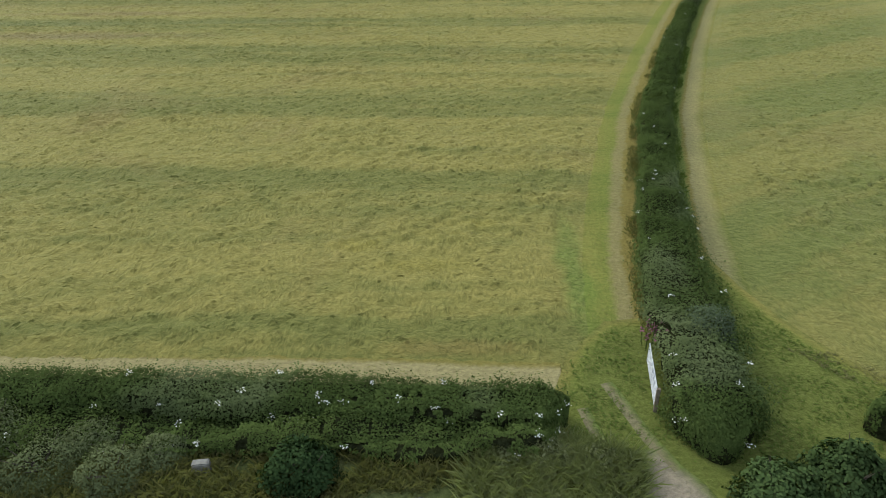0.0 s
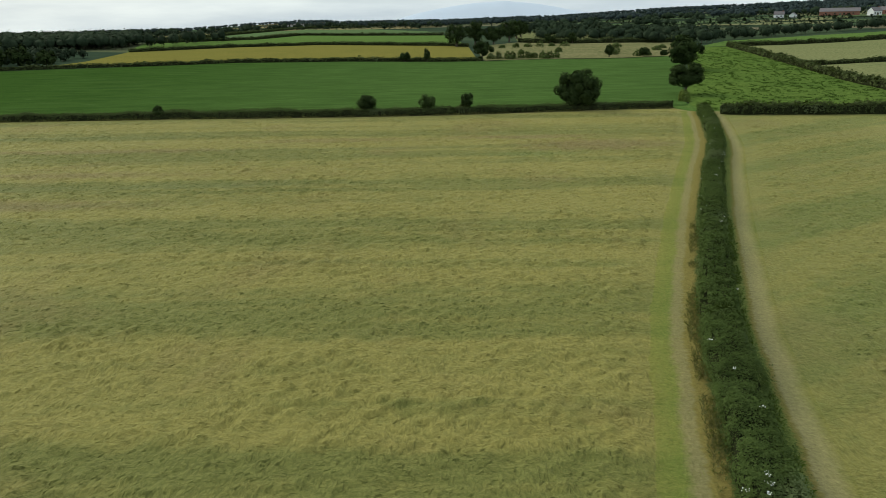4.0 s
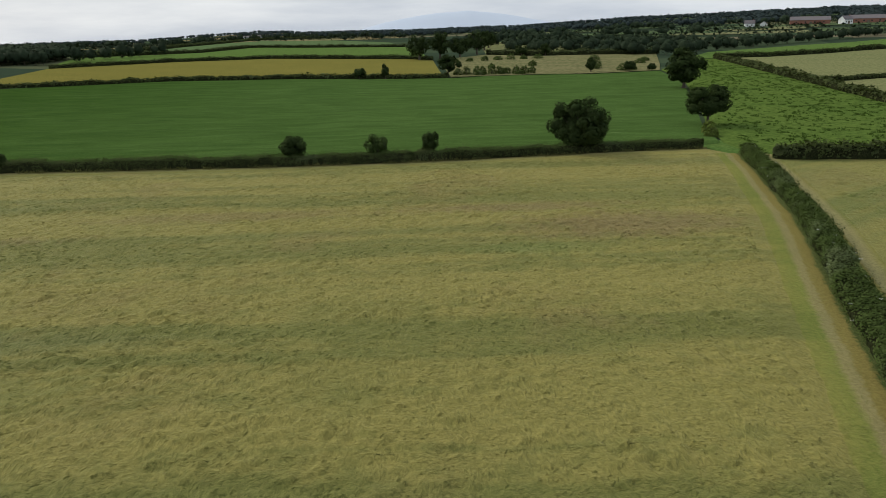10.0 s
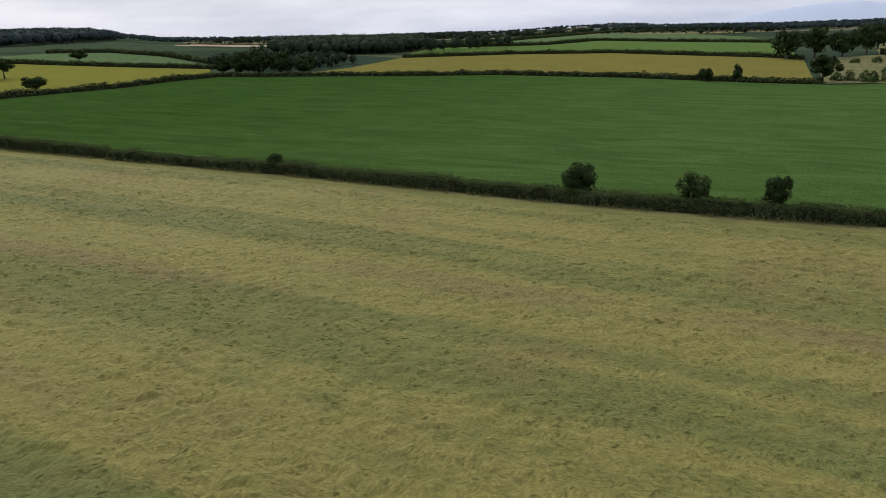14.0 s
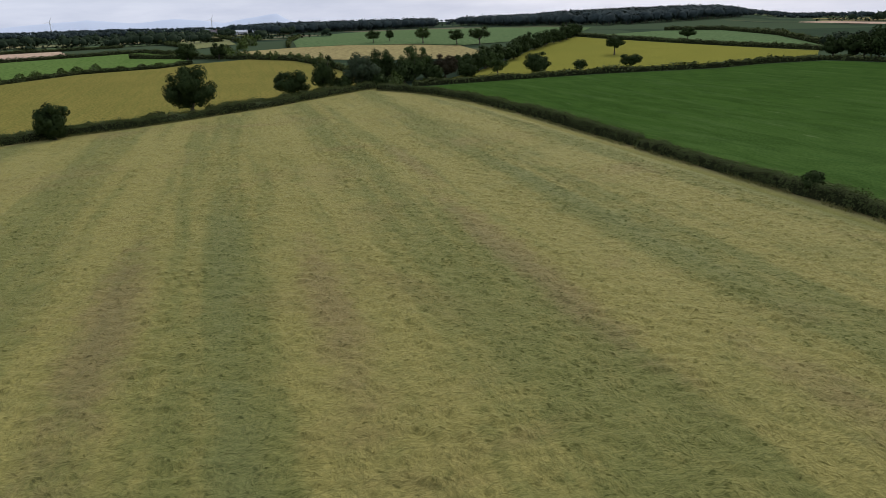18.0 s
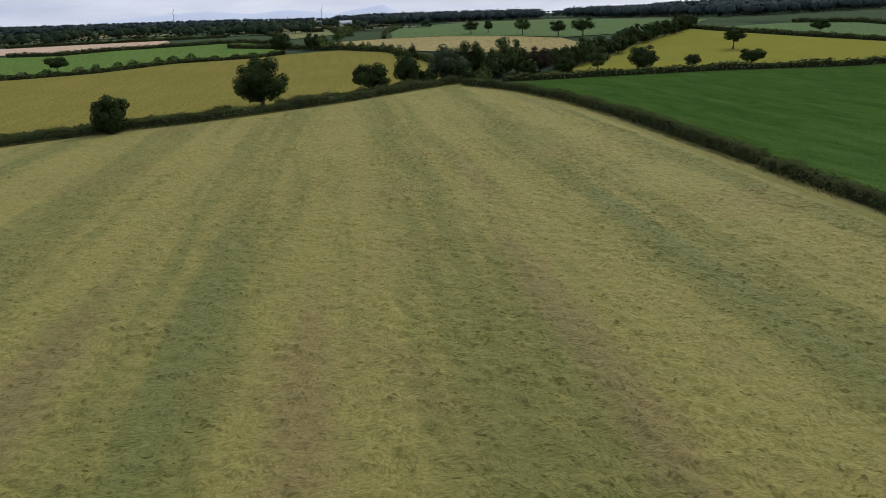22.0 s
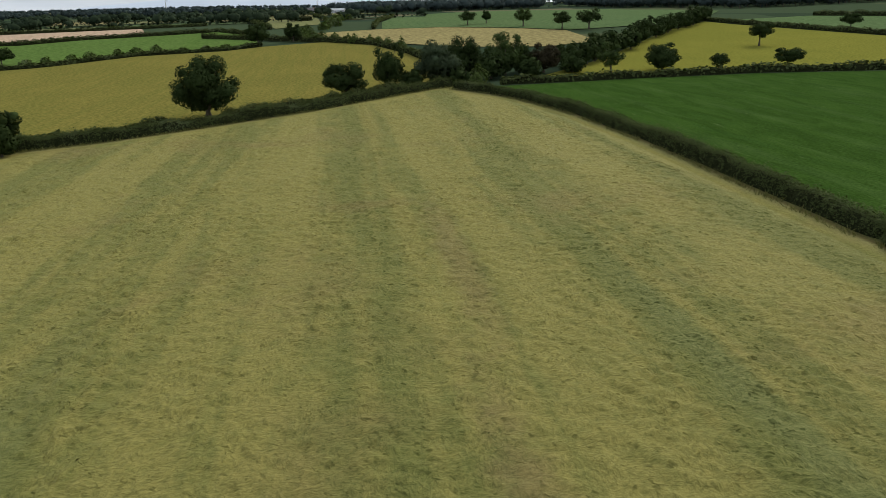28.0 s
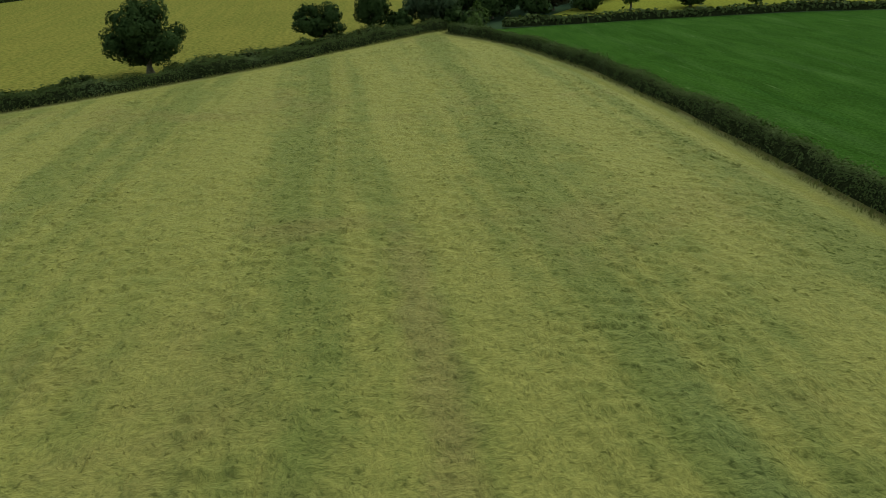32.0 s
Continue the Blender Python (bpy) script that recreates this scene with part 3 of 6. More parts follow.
def hay_colour(nt, green, straw, dry, rows):
    """Cut hay lying in swaths: broad green and straw lanes along the rows, dry patches, tufts and stalks."""
    flat = coords(nt, (1, 1, 0))
    geo = nt.nodes.new("ShaderNodeNewGeometry")
    sep = nt.nodes.new("ShaderNodeSeparateXYZ")
    link(nt, geo.outputs["Position"], sep.inputs[0])
    bend = noise_node(nt, flat, 0.03, 2, 0.5)
    across = math_node(nt, "ADD", sep.outputs["Y"], math_node(nt, "MULTIPLY", bend, 3.0))
    across = math_node(nt, "ADD", across, math_node(nt, "MULTIPLY", sep.outputs["X"], rows))
    # the mower's lanes lie 21.5 m apart, with finer swaths between
    turn_at = math_node(nt, "MULTIPLY", math_node(nt, "SUBTRACT", across, 135.5), 2 * math.pi / 21.5)
    lane = math_node(nt, "COSINE", turn_at)
    comb = nt.nodes.new("ShaderNodeCombineXYZ")
    link(nt, math_node(nt, "MULTIPLY", sep.outputs["X"], 0.012), comb.inputs[0])
    link(nt, math_node(nt, "MULTIPLY", across, 0.3), comb.inputs[1])
    swath = noise_node(nt, comb.outputs[0], 1.0, 3, 0.5, 0.1)
    fray = noise_node(nt, flat, 0.28, 4, 0.65)
    lane = math_node(nt, "ADD", math_node(nt, "MULTIPLY", lane, 0.13), math_node(nt, "ADD", swath, math_node(nt, "MULTIPLY", math_node(nt, "SUBTRACT", fray, 0.5), 0.55)))
    broad = noise_node(nt, flat, 0.05, 4, 0.62, 0.6)
    mott = noise_node(nt, flat, 0.5, 4, 0.65)
    # combed strands, lying two ways across each other
    strand_a = noise_node(nt, coords(nt, (2.8, 4.0, 0), 8), 1.0, 5, 0.62, 0.5)
    strand_b = noise_node(nt, coords(nt, (4.2, 2.2, 0), 20), 1.0, 5, 0.62, 0.5)
    which = ramp(nt, noise_node(nt, flat, 0.4, 2, 0.5), 0.4, 0.6)
    mixed = nt.nodes.new("ShaderNodeMix")
    link(nt, which, mixed.inputs[0])
    link(nt, strand_a, mixed.inputs[2])
    link(nt, strand_b, mixed.inputs[3])
    strand = mixed.outputs[0]
    crest = ridged(nt, coords(nt, (1, 1.15, 0), 14), 0.8, 4, 0.5)
    col = rgb_mix(nt, ramp(nt, lane, 0.38, 0.7), straw, green)
    col = rgb_mix(nt, math_node(nt, "MULTIPLY", ramp(nt, broad, 0.52, 0.72), 0.55), col, dry)
    col = rgb_mix(nt, math_node(nt, "MULTIPLY", ramp(nt, broad, 0.46, 0.3), 0.4), col, green)
    col = rgb_mix(nt, math_node(nt, "MULTIPLY", ramp(nt, mott, 0.48, 0.72), 0.4), col, green)
    ragged = math_node(nt, "MULTIPLY", math_node(nt, "SUBTRACT", noise_node(nt, flat, 0.35, 4, 0.65), 0.5), 1.6)
    for x, y, rx, ry, tone, much in PATCHES:
        mp = nt.nodes.new("ShaderNodeMapping")
        mp.vector_type = "TEXTURE"
        mp.inputs["Location"].default_value, mp.inputs["Scale"].default_value = (x, y, 0), (rx, ry, 1e6)
        link(nt, geo.outputs["Position"], mp.inputs["Vector"])
        far = nt.nodes.new("ShaderNodeVectorMath")
        far.operation = "LENGTH"
        link(nt, mp.outputs["Vector"], far.inputs[0])
        edge = math_node(nt, "ADD", far.outputs["Value"], ragged)
        col = rgb_mix(nt, math_node(nt, "MULTIPLY", ramp(nt, edge, 1.15, 0.25), much), col, tone)
    # strands toned by their height: low parts darker, raised parts paler
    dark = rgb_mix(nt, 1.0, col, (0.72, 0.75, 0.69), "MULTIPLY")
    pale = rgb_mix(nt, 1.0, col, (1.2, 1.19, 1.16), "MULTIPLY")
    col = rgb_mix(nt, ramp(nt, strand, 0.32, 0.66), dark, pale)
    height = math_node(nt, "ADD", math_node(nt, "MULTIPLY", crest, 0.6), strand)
    return col, height


SHEEN, SHEEN_TINT = (0.2, 0.5), (0.85, 0.77, 0.3, 1)


def hay_material(name, green, straw, dry, rows):
    m, nt, bsdf = material(name, 0.75, 0.4)
    bsdf.inputs["IOR"].default_value = 1.15
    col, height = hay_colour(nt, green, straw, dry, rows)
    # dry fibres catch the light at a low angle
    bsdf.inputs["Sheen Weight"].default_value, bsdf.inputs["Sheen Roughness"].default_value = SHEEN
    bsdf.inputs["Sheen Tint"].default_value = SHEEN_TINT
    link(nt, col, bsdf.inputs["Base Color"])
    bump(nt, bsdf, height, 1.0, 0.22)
    return m


def margin_material(name, hay, stops, wobble=0.12):
    """The edge of a meadow: bands from the hedge's foot outwards, of grass and painted foot shade, melting into the cut
    hay.
    """
    m, nt, bsdf = material(name, 0.9)
    if len(hay) == 4:
        col, height = hay_colour(nt, *hay)
    else:
        height = noise_node(nt, coords(nt), 2.0, 4, 0.65)
        col = rgb_mix(nt, ramp(nt, height, 0.3, 0.7), tuple(v * 0.7 for v in hay), tuple(v * 1.25 for v in hay))
    at = nt.nodes.new("ShaderNodeAttribute")
    at.attribute_name = "across"
    flat = coords(nt, (1, 1, 0))
    wob = math_node(nt, "ADD", math_node(nt, "MULTIPLY", noise_node(nt, flat, 0.22, 3, 0.6), wobble), math_node(nt, "MULTIPLY", noise_node(nt, flat, 2.2, 3, 0.6), wobble * 0.9))
    place = math_node(nt, "SUBTRACT", math_node(nt, "ADD", at.outputs["Fac"], wob), wobble * 0.95)
    r = nt.nodes.new("ShaderNodeValToRGB")
    link(nt, place, r.inputs["Fac"])
    while len(r.color_ramp.elements) < len(stops):
        r.color_ramp.elements.new(0.5)
    for e, (pos, colour, alpha) in zip(r.color_ramp.elements, stops):
        e.position, e.color = pos, (*colour, alpha)
    grain = noise_node(nt, flat, 3.5, 4, 0.7)
    band = rgb_mix(nt, ramp(nt, grain, 0.3, 0.7), rgb_mix(nt, 1.0, r.outputs["Color"], (0.75, 0.76, 0.72), "MULTIPLY"), rgb_mix(nt, 1.0, r.outputs["Color"], (1.16, 1.15, 1.1), "MULTIPLY"))
    link(nt, rgb_mix(nt, r.outputs["Alpha"], col, band), bsdf.inputs["Base Color"])
    bsdf.inputs["Sheen Weight"].default_value, bsdf.inputs["Sheen Roughness"].default_value = SHEEN
    bsdf.inputs["Sheen Tint"].default_value = SHEEN_TINT
    bump(nt, bsdf, math_node(nt, "ADD", height, grain), 0.8, 0.15)
    return m


def margin(name, pts, width, mat, label, up=0.05):
    """A ribbon on the ground along a line; positive width lies to the left of its way."""
    line, s = resample(pts, 1.5)
    way = np.gradient(line, axis=0)
    way /= np.linalg.norm(way, axis=1)[:, None] + 1e-9
    side = np.c_[-way[:, 1], way[:, 0]] * width
    k = 6
    t = np.linspace(0, 1, k)
    p = (line[:, None] + side[:, None] * t[None, :, None]).reshape(-1, 2)
    m = len(s)
    i, j = np.meshgrid(np.arange(m - 1), np.arange(k - 1), indexing="ij")
    f = np.stack([i * k + j, (i + 1) * k + j, (i + 1) * k + j + 1, i * k + j + 1], -1).reshape(-1, 4)
    if width < 0:
        f = f[:, ::-1]
    fall = np.tile(t, m) ** 5
    top = drop(p, up)
    top[:, 2] -= fall * (up + 0.1)
    me = raw_mesh(name, top, f, True)
    a = me.attributes.new("across", "FLOAT", "POINT")
    a.data.foreach_set("value", np.tile(t, m).astype(np.float32))
    return tagged(put_part(name, me, mat), label, "grass margin", kind="structure")


HAY = ((0.13, 0.135, 0.038), (0.216, 0.19, 0.056), (0.18, 0.134, 0.053), 0.0)
HAY_EAST = ((0.112, 0.13, 0.036), (0.178, 0.165, 0.049), (0.155, 0.132, 0.05), -0.6)
M_HAY = hay_material("cut_hay", *HAY)
M_HAY_EAST = hay_material("cut_hay_east", *HAY_EAST)
# the dark green band paints the hedge's own shade on the grass
GOLD, TAN, LUSH, FOOT_SHADE = (0.18, 0.145, 0.045), (0.27, 0.235, 0.125), (0.11, 0.16, 0.03), (0.04, 0.068, 0.02)
M_GATEWAY = margin_material("gateway_grass", HAY, [(0.0, (0.2, 0.17, 0.06), 0), (0.2, (0.17, 0.17, 0.045), 0.8), (0.45, (0.118, 0.14, 0.033), 1), (1.0, (0.098, 0.12, 0.03), 1)], 0.25)
M_RUT = margin_material("worn_rut", (0.09, 0.13, 0.03), [(0.0, (0.18, 0.15, 0.1), 0), (0.38, (0.2, 0.165, 0.115), 0.75), (0.58, (0.2, 0.165, 0.115), 0.75), (0.9, (0.18, 0.15, 0.1), 0)], 0.4)
M_TRACK_EDGE = margin_material("earth_track", (0.09, 0.12, 0.03), [(0.0, (0.22, 0.19, 0.145), 0), (0.5, (0.24, 0.205, 0.16), 0.9), (1.0, (0.26, 0.22, 0.175), 1)], 0.3)
M_EDGE_HEDGE = margin_material("meadow_edge_by_hedge", HAY, [(0.0, FOOT_SHADE, 1), (0.24, FOOT_SHADE, 1), (0.29, GOLD, 1), (0.41, GOLD, 0.9), (0.46, (0.22, 0.19, 0.098), 0.75), (0.54, (0.22, 0.19, 0.098), 0.7), (0.62, LUSH, 0.55), (0.8, LUSH, 0.35), (1.0, LUSH, 0)], 0.16)
M_EDGE_PALE = margin_material("meadow_edge_pale", HAY, [(0.0, FOOT_SHADE, 1), (0.38, FOOT_SHADE, 1), (0.44, TAN, 1), (0.7, TAN, 0.95), (0.77, GOLD, 0.6), (1.0, GOLD, 0)])
M_EDGE_FAR = margin_material("meadow_edge_far", HAY, [(0.0, FOOT_SHADE, 1), (0.28, (0.14, 0.11, 0.045), 1), (0.4, (0.25, 0.225, 0.1), 0.7), (0.75, (0.25, 0.225, 0.1), 0.2), (1.0, (0.25, 0.225, 0.1), 0)])
M_EDGE_EAST = margin_material("east_meadow_edge", HAY_EAST, [(0.0, FOOT_SHADE, 1), (0.26, (0.09, 0.13, 0.03), 1), (0.4, (0.11, 0.145, 0.036), 0.9), (0.45, GOLD, 0.7), (0.5, TAN, 0.75), (0.66, TAN, 0.6), (0.8, TAN, 0)], 0.14)


def crop_material():
    """Even young cereal: drilled rows, faint tramlines, thin pale dashes, and a paler east."""
    m, nt, bsdf = material("young_cereal_crop", 0.85)
    geo = nt.nodes.new("ShaderNodeNewGeometry")
    sep = nt.nodes.new("ShaderNodeSeparateXYZ")
    link(nt, geo.outputs["Position"], sep.inputs[0])
    flat = coords(nt, (1, 1, 0))
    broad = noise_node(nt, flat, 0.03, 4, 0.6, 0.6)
    # uneven light over the field is put into the colour, paler eastwards
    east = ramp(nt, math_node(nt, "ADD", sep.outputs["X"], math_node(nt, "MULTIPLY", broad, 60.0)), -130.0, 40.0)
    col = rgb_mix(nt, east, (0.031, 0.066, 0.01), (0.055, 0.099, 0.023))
    lined = coords(nt, (0.1, 1, 0), -4)
    line = noise_node(nt, lined, 0.22, 4, 0.65, 0.3)
    col = rgb_mix(nt, math_node(nt, "MULTIPLY", ramp(nt, line, 0.48, 0.72), 0.3), col, (0.07, 0.115, 0.034))
    col = rgb_mix(nt, math_node(nt, "MULTIPLY", ramp(nt, line, 0.45, 0.3), 0.4), col, (0.026, 0.06, 0.012))
    dash = noise_node(nt, coords(nt, (0.12, 1, 0), -4), 0.8, 3, 0.65)
    col = rgb_mix(nt, math_node(nt, "MULTIPLY", ramp(nt, dash, 0.64, 0.74), 0.55), col, (0.13, 0.17, 0.07))
    mott = noise_node(nt, coords(nt, (0.3, 1, 0), -4), 0.2, 6, 0.72, 0.8)
    col = rgb_mix(nt, 1.0, col, rgb_mix(nt, ramp(nt, mott, 0.32, 0.68), (0.76, 0.79, 0.75), (1.22, 1.19, 1.22)), "MULTIPLY")
    fine = noise_node(nt, flat, 2.4, 5, 0.65)
    col = rgb_mix(nt, 1.0, col, rgb_mix(nt, ramp(nt, fine, 0.3, 0.7), (0.66, 0.69, 0.64), (1.26, 1.22, 1.26)), "MULTIPLY")
    link(nt, col, bsdf.inputs["Base Color"])
    bump(nt, bsdf, fine, 0.8, 0.1)
    # faint bloom of the blades at a low angle
    bsdf.inputs["Sheen Weight"].default_value, bsdf.inputs["Sheen Roughness"].default_value = 0.05, 0.4
    bsdf.inputs["Sheen Tint"].default_value = (0.45, 0.75, 0.28, 1)
    return m


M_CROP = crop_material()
M_GOLD = field_material("ripening_barley", (0.155, 0.142, 0.036), (0.2, 0.172, 0.044), (0.125, 0.135, 0.032), turn=12, stripe=0.6, gap=3, tuft=0.9, relief=0.1)
M_GOLD_WEST = field_material("yellow_green_meadow", (0.165, 0.165, 0.032), (0.205, 0.195, 0.038), (0.13, 0.15, 0.03), turn=30, stripe=0.3, gap=5, tuft=0.8, relief=0.1)
M_ROUGH = field_material("tussocky_pasture", (0.075, 0.125, 0.026), (0.105, 0.155, 0.034), (0.05, 0.085, 0.018), tuft=1.1, relief=0.35, patch=0.7)
M_BRIGHT = field_material("bright_grass", (0.082, 0.14, 0.034), (0.104, 0.165, 0.042), (0.12, 0.165, 0.055), stripe=0.3, gap=6, tuft=2.0)
M_TEAL = field_material("bluish_crop", (0.085, 0.135, 0.056), (0.105, 0.155, 0.064), (0.12, 0.155, 0.07), stripe=0.3, gap=8, tuft=2.5)
M_BUFF = field_material("buff_pasture", (0.24, 0.2, 0.09), (0.3, 0.25, 0.11), (0.2, 0.2, 0.08), tuft=2.5)
M_PINK = field_material("bare_reddish_soil", (0.42, 0.3, 0.21), (0.48, 0.35, 0.25), (0.38, 0.3, 0.2), stripe=0.3, gap=8, tuft=2.5)
M_SCRUB = field_material("rank_dry_grass", (0.14, 0.14, 0.06), (0.215, 0.195, 0.095), (0.085, 0.11, 0.04), turn=80, stripe=0.75, gap=7, tuft=2.2, relief=0.5, patch=0.8)
M_MOWN = field_material("pale_mown_grass", (0.145, 0.165, 0.068), (0.19, 0.195, 0.085), (0.225, 0.21, 0.1), turn=20, stripe=0.5, gap=6, tuft=1.5)
M_VERGE = field_material("rank_verge_grass", (0.08, 0.1, 0.035), (0.12, 0.14, 0.05), (0.2, 0.17, 0.08), tuft=0.5, relief=0.25, patch=0.6)
M_LUSH = field_material("lush_grass", (0.07, 0.125, 0.03), (0.1, 0.165, 0.04), (0.17, 0.17, 0.05), tuft=0.6, relief=0.2, patch=0.5)
M_LANE = plain_material("worn_grey_lane", (0.17, 0.17, 0.165), 0.9, 1.5, 0.2, relief=0.01)

M_BARK = plain_material("oak_bark", (0.09, 0.075, 0.055), 0.95, 5.0, 0.4, relief=0.05)
M_OAK = leaf_material("oak_leaves", (0.018, 0.032, 0.011), (0.062, 0.086, 0.028), see_through=0.07)
M_GREYLEAF = leaf_material("grey_green_leaves", (0.04, 0.06, 0.032), (0.09, 0.115, 0.062), see_through=0.08)
M_COPPER = leaf_material("dull_copper_leaves", (0.03, 0.026, 0.016), (0.07, 0.058, 0.032), see_through=0.08)
M_ASH = leaf_material("ash_leaves", (0.04, 0.065, 0.02), (0.085, 0.115, 0.04))
M_HEDGE = leaf_material("hedge_leaves", (0.042, 0.07, 0.018), (0.115, 0.15, 0.045), pale=0.6)
M_HEDGE_FAR = leaf_material("far_hedge_leaves", (0.036, 0.05, 0.018), (0.115, 0.138, 0.05), pale=0.35)
M_WILLOW = leaf_material("grey_willow_leaves", (0.07, 0.1, 0.055), (0.13, 0.16, 0.095))
M_SHRUB = leaf_material("bright_shrub_leaves", (0.1, 0.14, 0.03), (0.16, 0.2, 0.05))
M_WOOD = leaf_material("woodland_leaves", (0.02, 0.032, 0.019), (0.043, 0.06, 0.032), see_through=0.05)
# far leaves carry the distance haze as a blue tint in their colour
M_WOOD_FAR = leaf_material("hazed_woodland_leaves", (0.036, 0.051, 0.051), (0.054, 0.071, 0.067), see_through=0.05)
# near-black, with the shade between a hedge's leaves put into the colour
M_TWIG = plain_material("near_black_twigs", (0.026, 0.03, 0.013), 1.0, 4.0, 0.6, relief=0.25, gloss=0.0)
M_SYCAMORE = leaf_material("broad_pale_leaves", (0.04, 0.07, 0.024), (0.105, 0.15, 0.055))
M_FEATHER = leaf_material("feathery_grass", (0.17, 0.195, 0.085), (0.3, 0.31, 0.18), see_through=0.5)
M_HOLLY = leaf_material("dark_glossy_leaves", (0.025, 0.05, 0.018), (0.06, 0.095, 0.035))
M_GREYSHRUB = leaf_material("grey_green_shrub_leaves", (0.095, 0.12, 0.05), (0.19, 0.215, 0.105))
M_WEED = leaf_material("nettle_leaves", (0.055, 0.085, 0.022), (0.13, 0.17, 0.05))
M_RUSH = leaf_material("rush_tussocks", (0.055, 0.095, 0.022), (0.095, 0.145, 0.036), see_through=0.35)
M_BLADE = leaf_material("tall_grass", (0.13, 0.14, 0.05), (0.26, 0.23, 0.12), see_through=0.45)
M_LUSHBLADE = leaf_material("green_grass_blades", (0.085, 0.135, 0.03), (0.16, 0.2, 0.055), see_through=0.45)
M_STALK = leaf_material("hay_stalks", (0.15, 0.15, 0.05), (0.27, 0.25, 0.1), see_through=0.3)
M_MAUVE = plain_material("mauve_petals", (0.25, 0.1, 0.14), 0.8, 12, 0.2)
M_STEEL = plain_material("galvanised_steel", (0.5, 0.52, 0.55), 0.45, 8, 0.15, metal=0.75)
M_POST = plain_material("weathered_timber", (0.18, 0.15, 0.11), 0.9, 6, 0.3)
M_STONE = plain_material("grey_concrete", (0.2, 0.195, 0.17), 0.9, 6, 0.25)
M_BRICK = plain_material("red_brick", (0.28, 0.13, 0.09), 0.9, 1.5, 0.2)
M_SLATE = plain_material("grey_slate_roof", (0.16, 0.14, 0.14), 0.7, 1.0, 0.2)
M_RENDER = plain_material("white_render", (0.78, 0.78, 0.76), 0.85, 1.0, 0.06)
M_SHEET = plain_material("pale_sheet_roof", (0.5, 0.52, 0.54), 0.6, 0.6, 0.12)
M_PANE = plain_material("dark_window_glass", (0.03, 0.035, 0.04), 0.15, 3.0, 0.1)
M_PETAL = plain_material("white_petals", (0.78, 0.78, 0.72), 0.8, 10, 0.08)
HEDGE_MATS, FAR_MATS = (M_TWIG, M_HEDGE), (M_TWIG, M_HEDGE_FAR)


# ---- ground ----
def ground_sheet():
    """One sheet of land out to the horizon."""
    rad = np.r_[np.arange(0, 620, 12.0), np.geomspace(620, 4900, 60)]
    ang = np.radians(np.arange(0, 360, 3.0))
    m, k = len(rad), len(ang)
    x = -np.outer(rad, np.sin(ang)).ravel()
    y = 100 + np.outer(rad, np.cos(ang)).ravel()
    i, j = np.meshgrid(np.arange(m - 1), np.arange(k), indexing="ij")
    n = (j + 1) % k
    f = np.stack([i * k + j, (i + 1) * k + j, (i + 1) * k + n, i * k + n], -1).reshape(-1, 4)
    ob = put_part("ground", raw_mesh("ground", np.c_[x, y, ground_z(x, y) - 0.35], f[:, ::-1], True), M_LAND)
    return tagged(ob, "gently rolling farmland reaching to the horizon", "ground", kind="structure")


def land_material():
    """Far country: a patchwork of small fields in greens and straw."""
    m, nt, bsdf = material("far_farmland", 0.95)
    cell = nt.nodes.new("ShaderNodeTexVoronoi")
    cell.feature, cell.distance = "F1", "CHEBYCHEV"
    cell.inputs["Scale"].default_value = 0.0065
    link(nt, coords(nt, (1, 1, 0), 17), cell.inputs["Vector"])
    sep = nt.nodes.new("ShaderNodeSeparateColor")
    link(nt, cell.outputs["Color"], sep.inputs[0])
    r = nt.nodes.new("ShaderNodeValToRGB")
    r.color_ramp.interpolation = "CONSTANT"
    tones = [(0.0, (0.036, 0.055, 0.034)), (0.34, (0.055, 0.078, 0.042)), (0.64, (0.09, 0.1, 0.052)), (0.72, (0.036, 0.055, 0.032)), (0.95, (0.16, 0.14, 0.088))]
    while len(r.color_ramp.elements) < len(tones):
        r.color_ramp.elements.new(0.5)
    for e, (pos, c) in zip(r.color_ramp.elements, tones):
        e.position, e.color = pos, (*c, 1)
    link(nt, sep.outputs[0], r.inputs["Fac"])
    n = noise_node(nt, coords(nt, (1, 1, 0)), 0.05, 5, 0.65)
    col = rgb_mix(nt, math_node(nt, "MULTIPLY", ramp(nt, n, 0.35, 0.7), 0.4), r.outputs["Color"], (0.05, 0.07, 0.04))
    link(nt, col, bsdf.inputs["Base Color"])
    return m


M_LAND = land_material()
ground_sheet()

HEDGE_EAST = [(12.6, 20.4), (13.2, 25), (13.7, 29), (14.3, 35.5), (15.6, 42.5), (17.4, 51), (21.3, 67), (30.3, 94), (38.3, 116), (47.3, 139.5), (55.3, 167), (58.6, 180)]
HEDGE_NORTH = [(-236, 162.5), (-223, 169.6), (-209, 174.8), (-185, 179.5), (-154, 181.5), (-105, 181.4), (-64, 181.8), (-20, 180.6), (2, 181.6), (25, 184.2), (37, 186), (54, 187)]
HEDGE_WEST = [(-120, 8), (-138, 24), (-152, 43), (-166, 61.5), (-171.5, 70), (-177.5, 79), (-181, 89), (-188, 99.5), (-194.5, 108.5), (-206, 124), (-221, 139.5), (-236, 155), (-241, 163)]
HEDGE_LANE = [(-32, 23.9), (-19, 23.6), (-11, 23.5), (-4, 23.4), (6.6, 22.9)]
meadow = [(-138, 24), *[(x + 1.5, y) for x, y in HEDGE_WEST[3:-1]], *[(x, y - 1) for x, y in HEDGE_NORTH], (57, 179), (53, 166), (44.5, 138), (35.5, 114), (28, 93), (19.2, 66), (15.2, 50), (13, 42), (12, 32), (11, 24)]


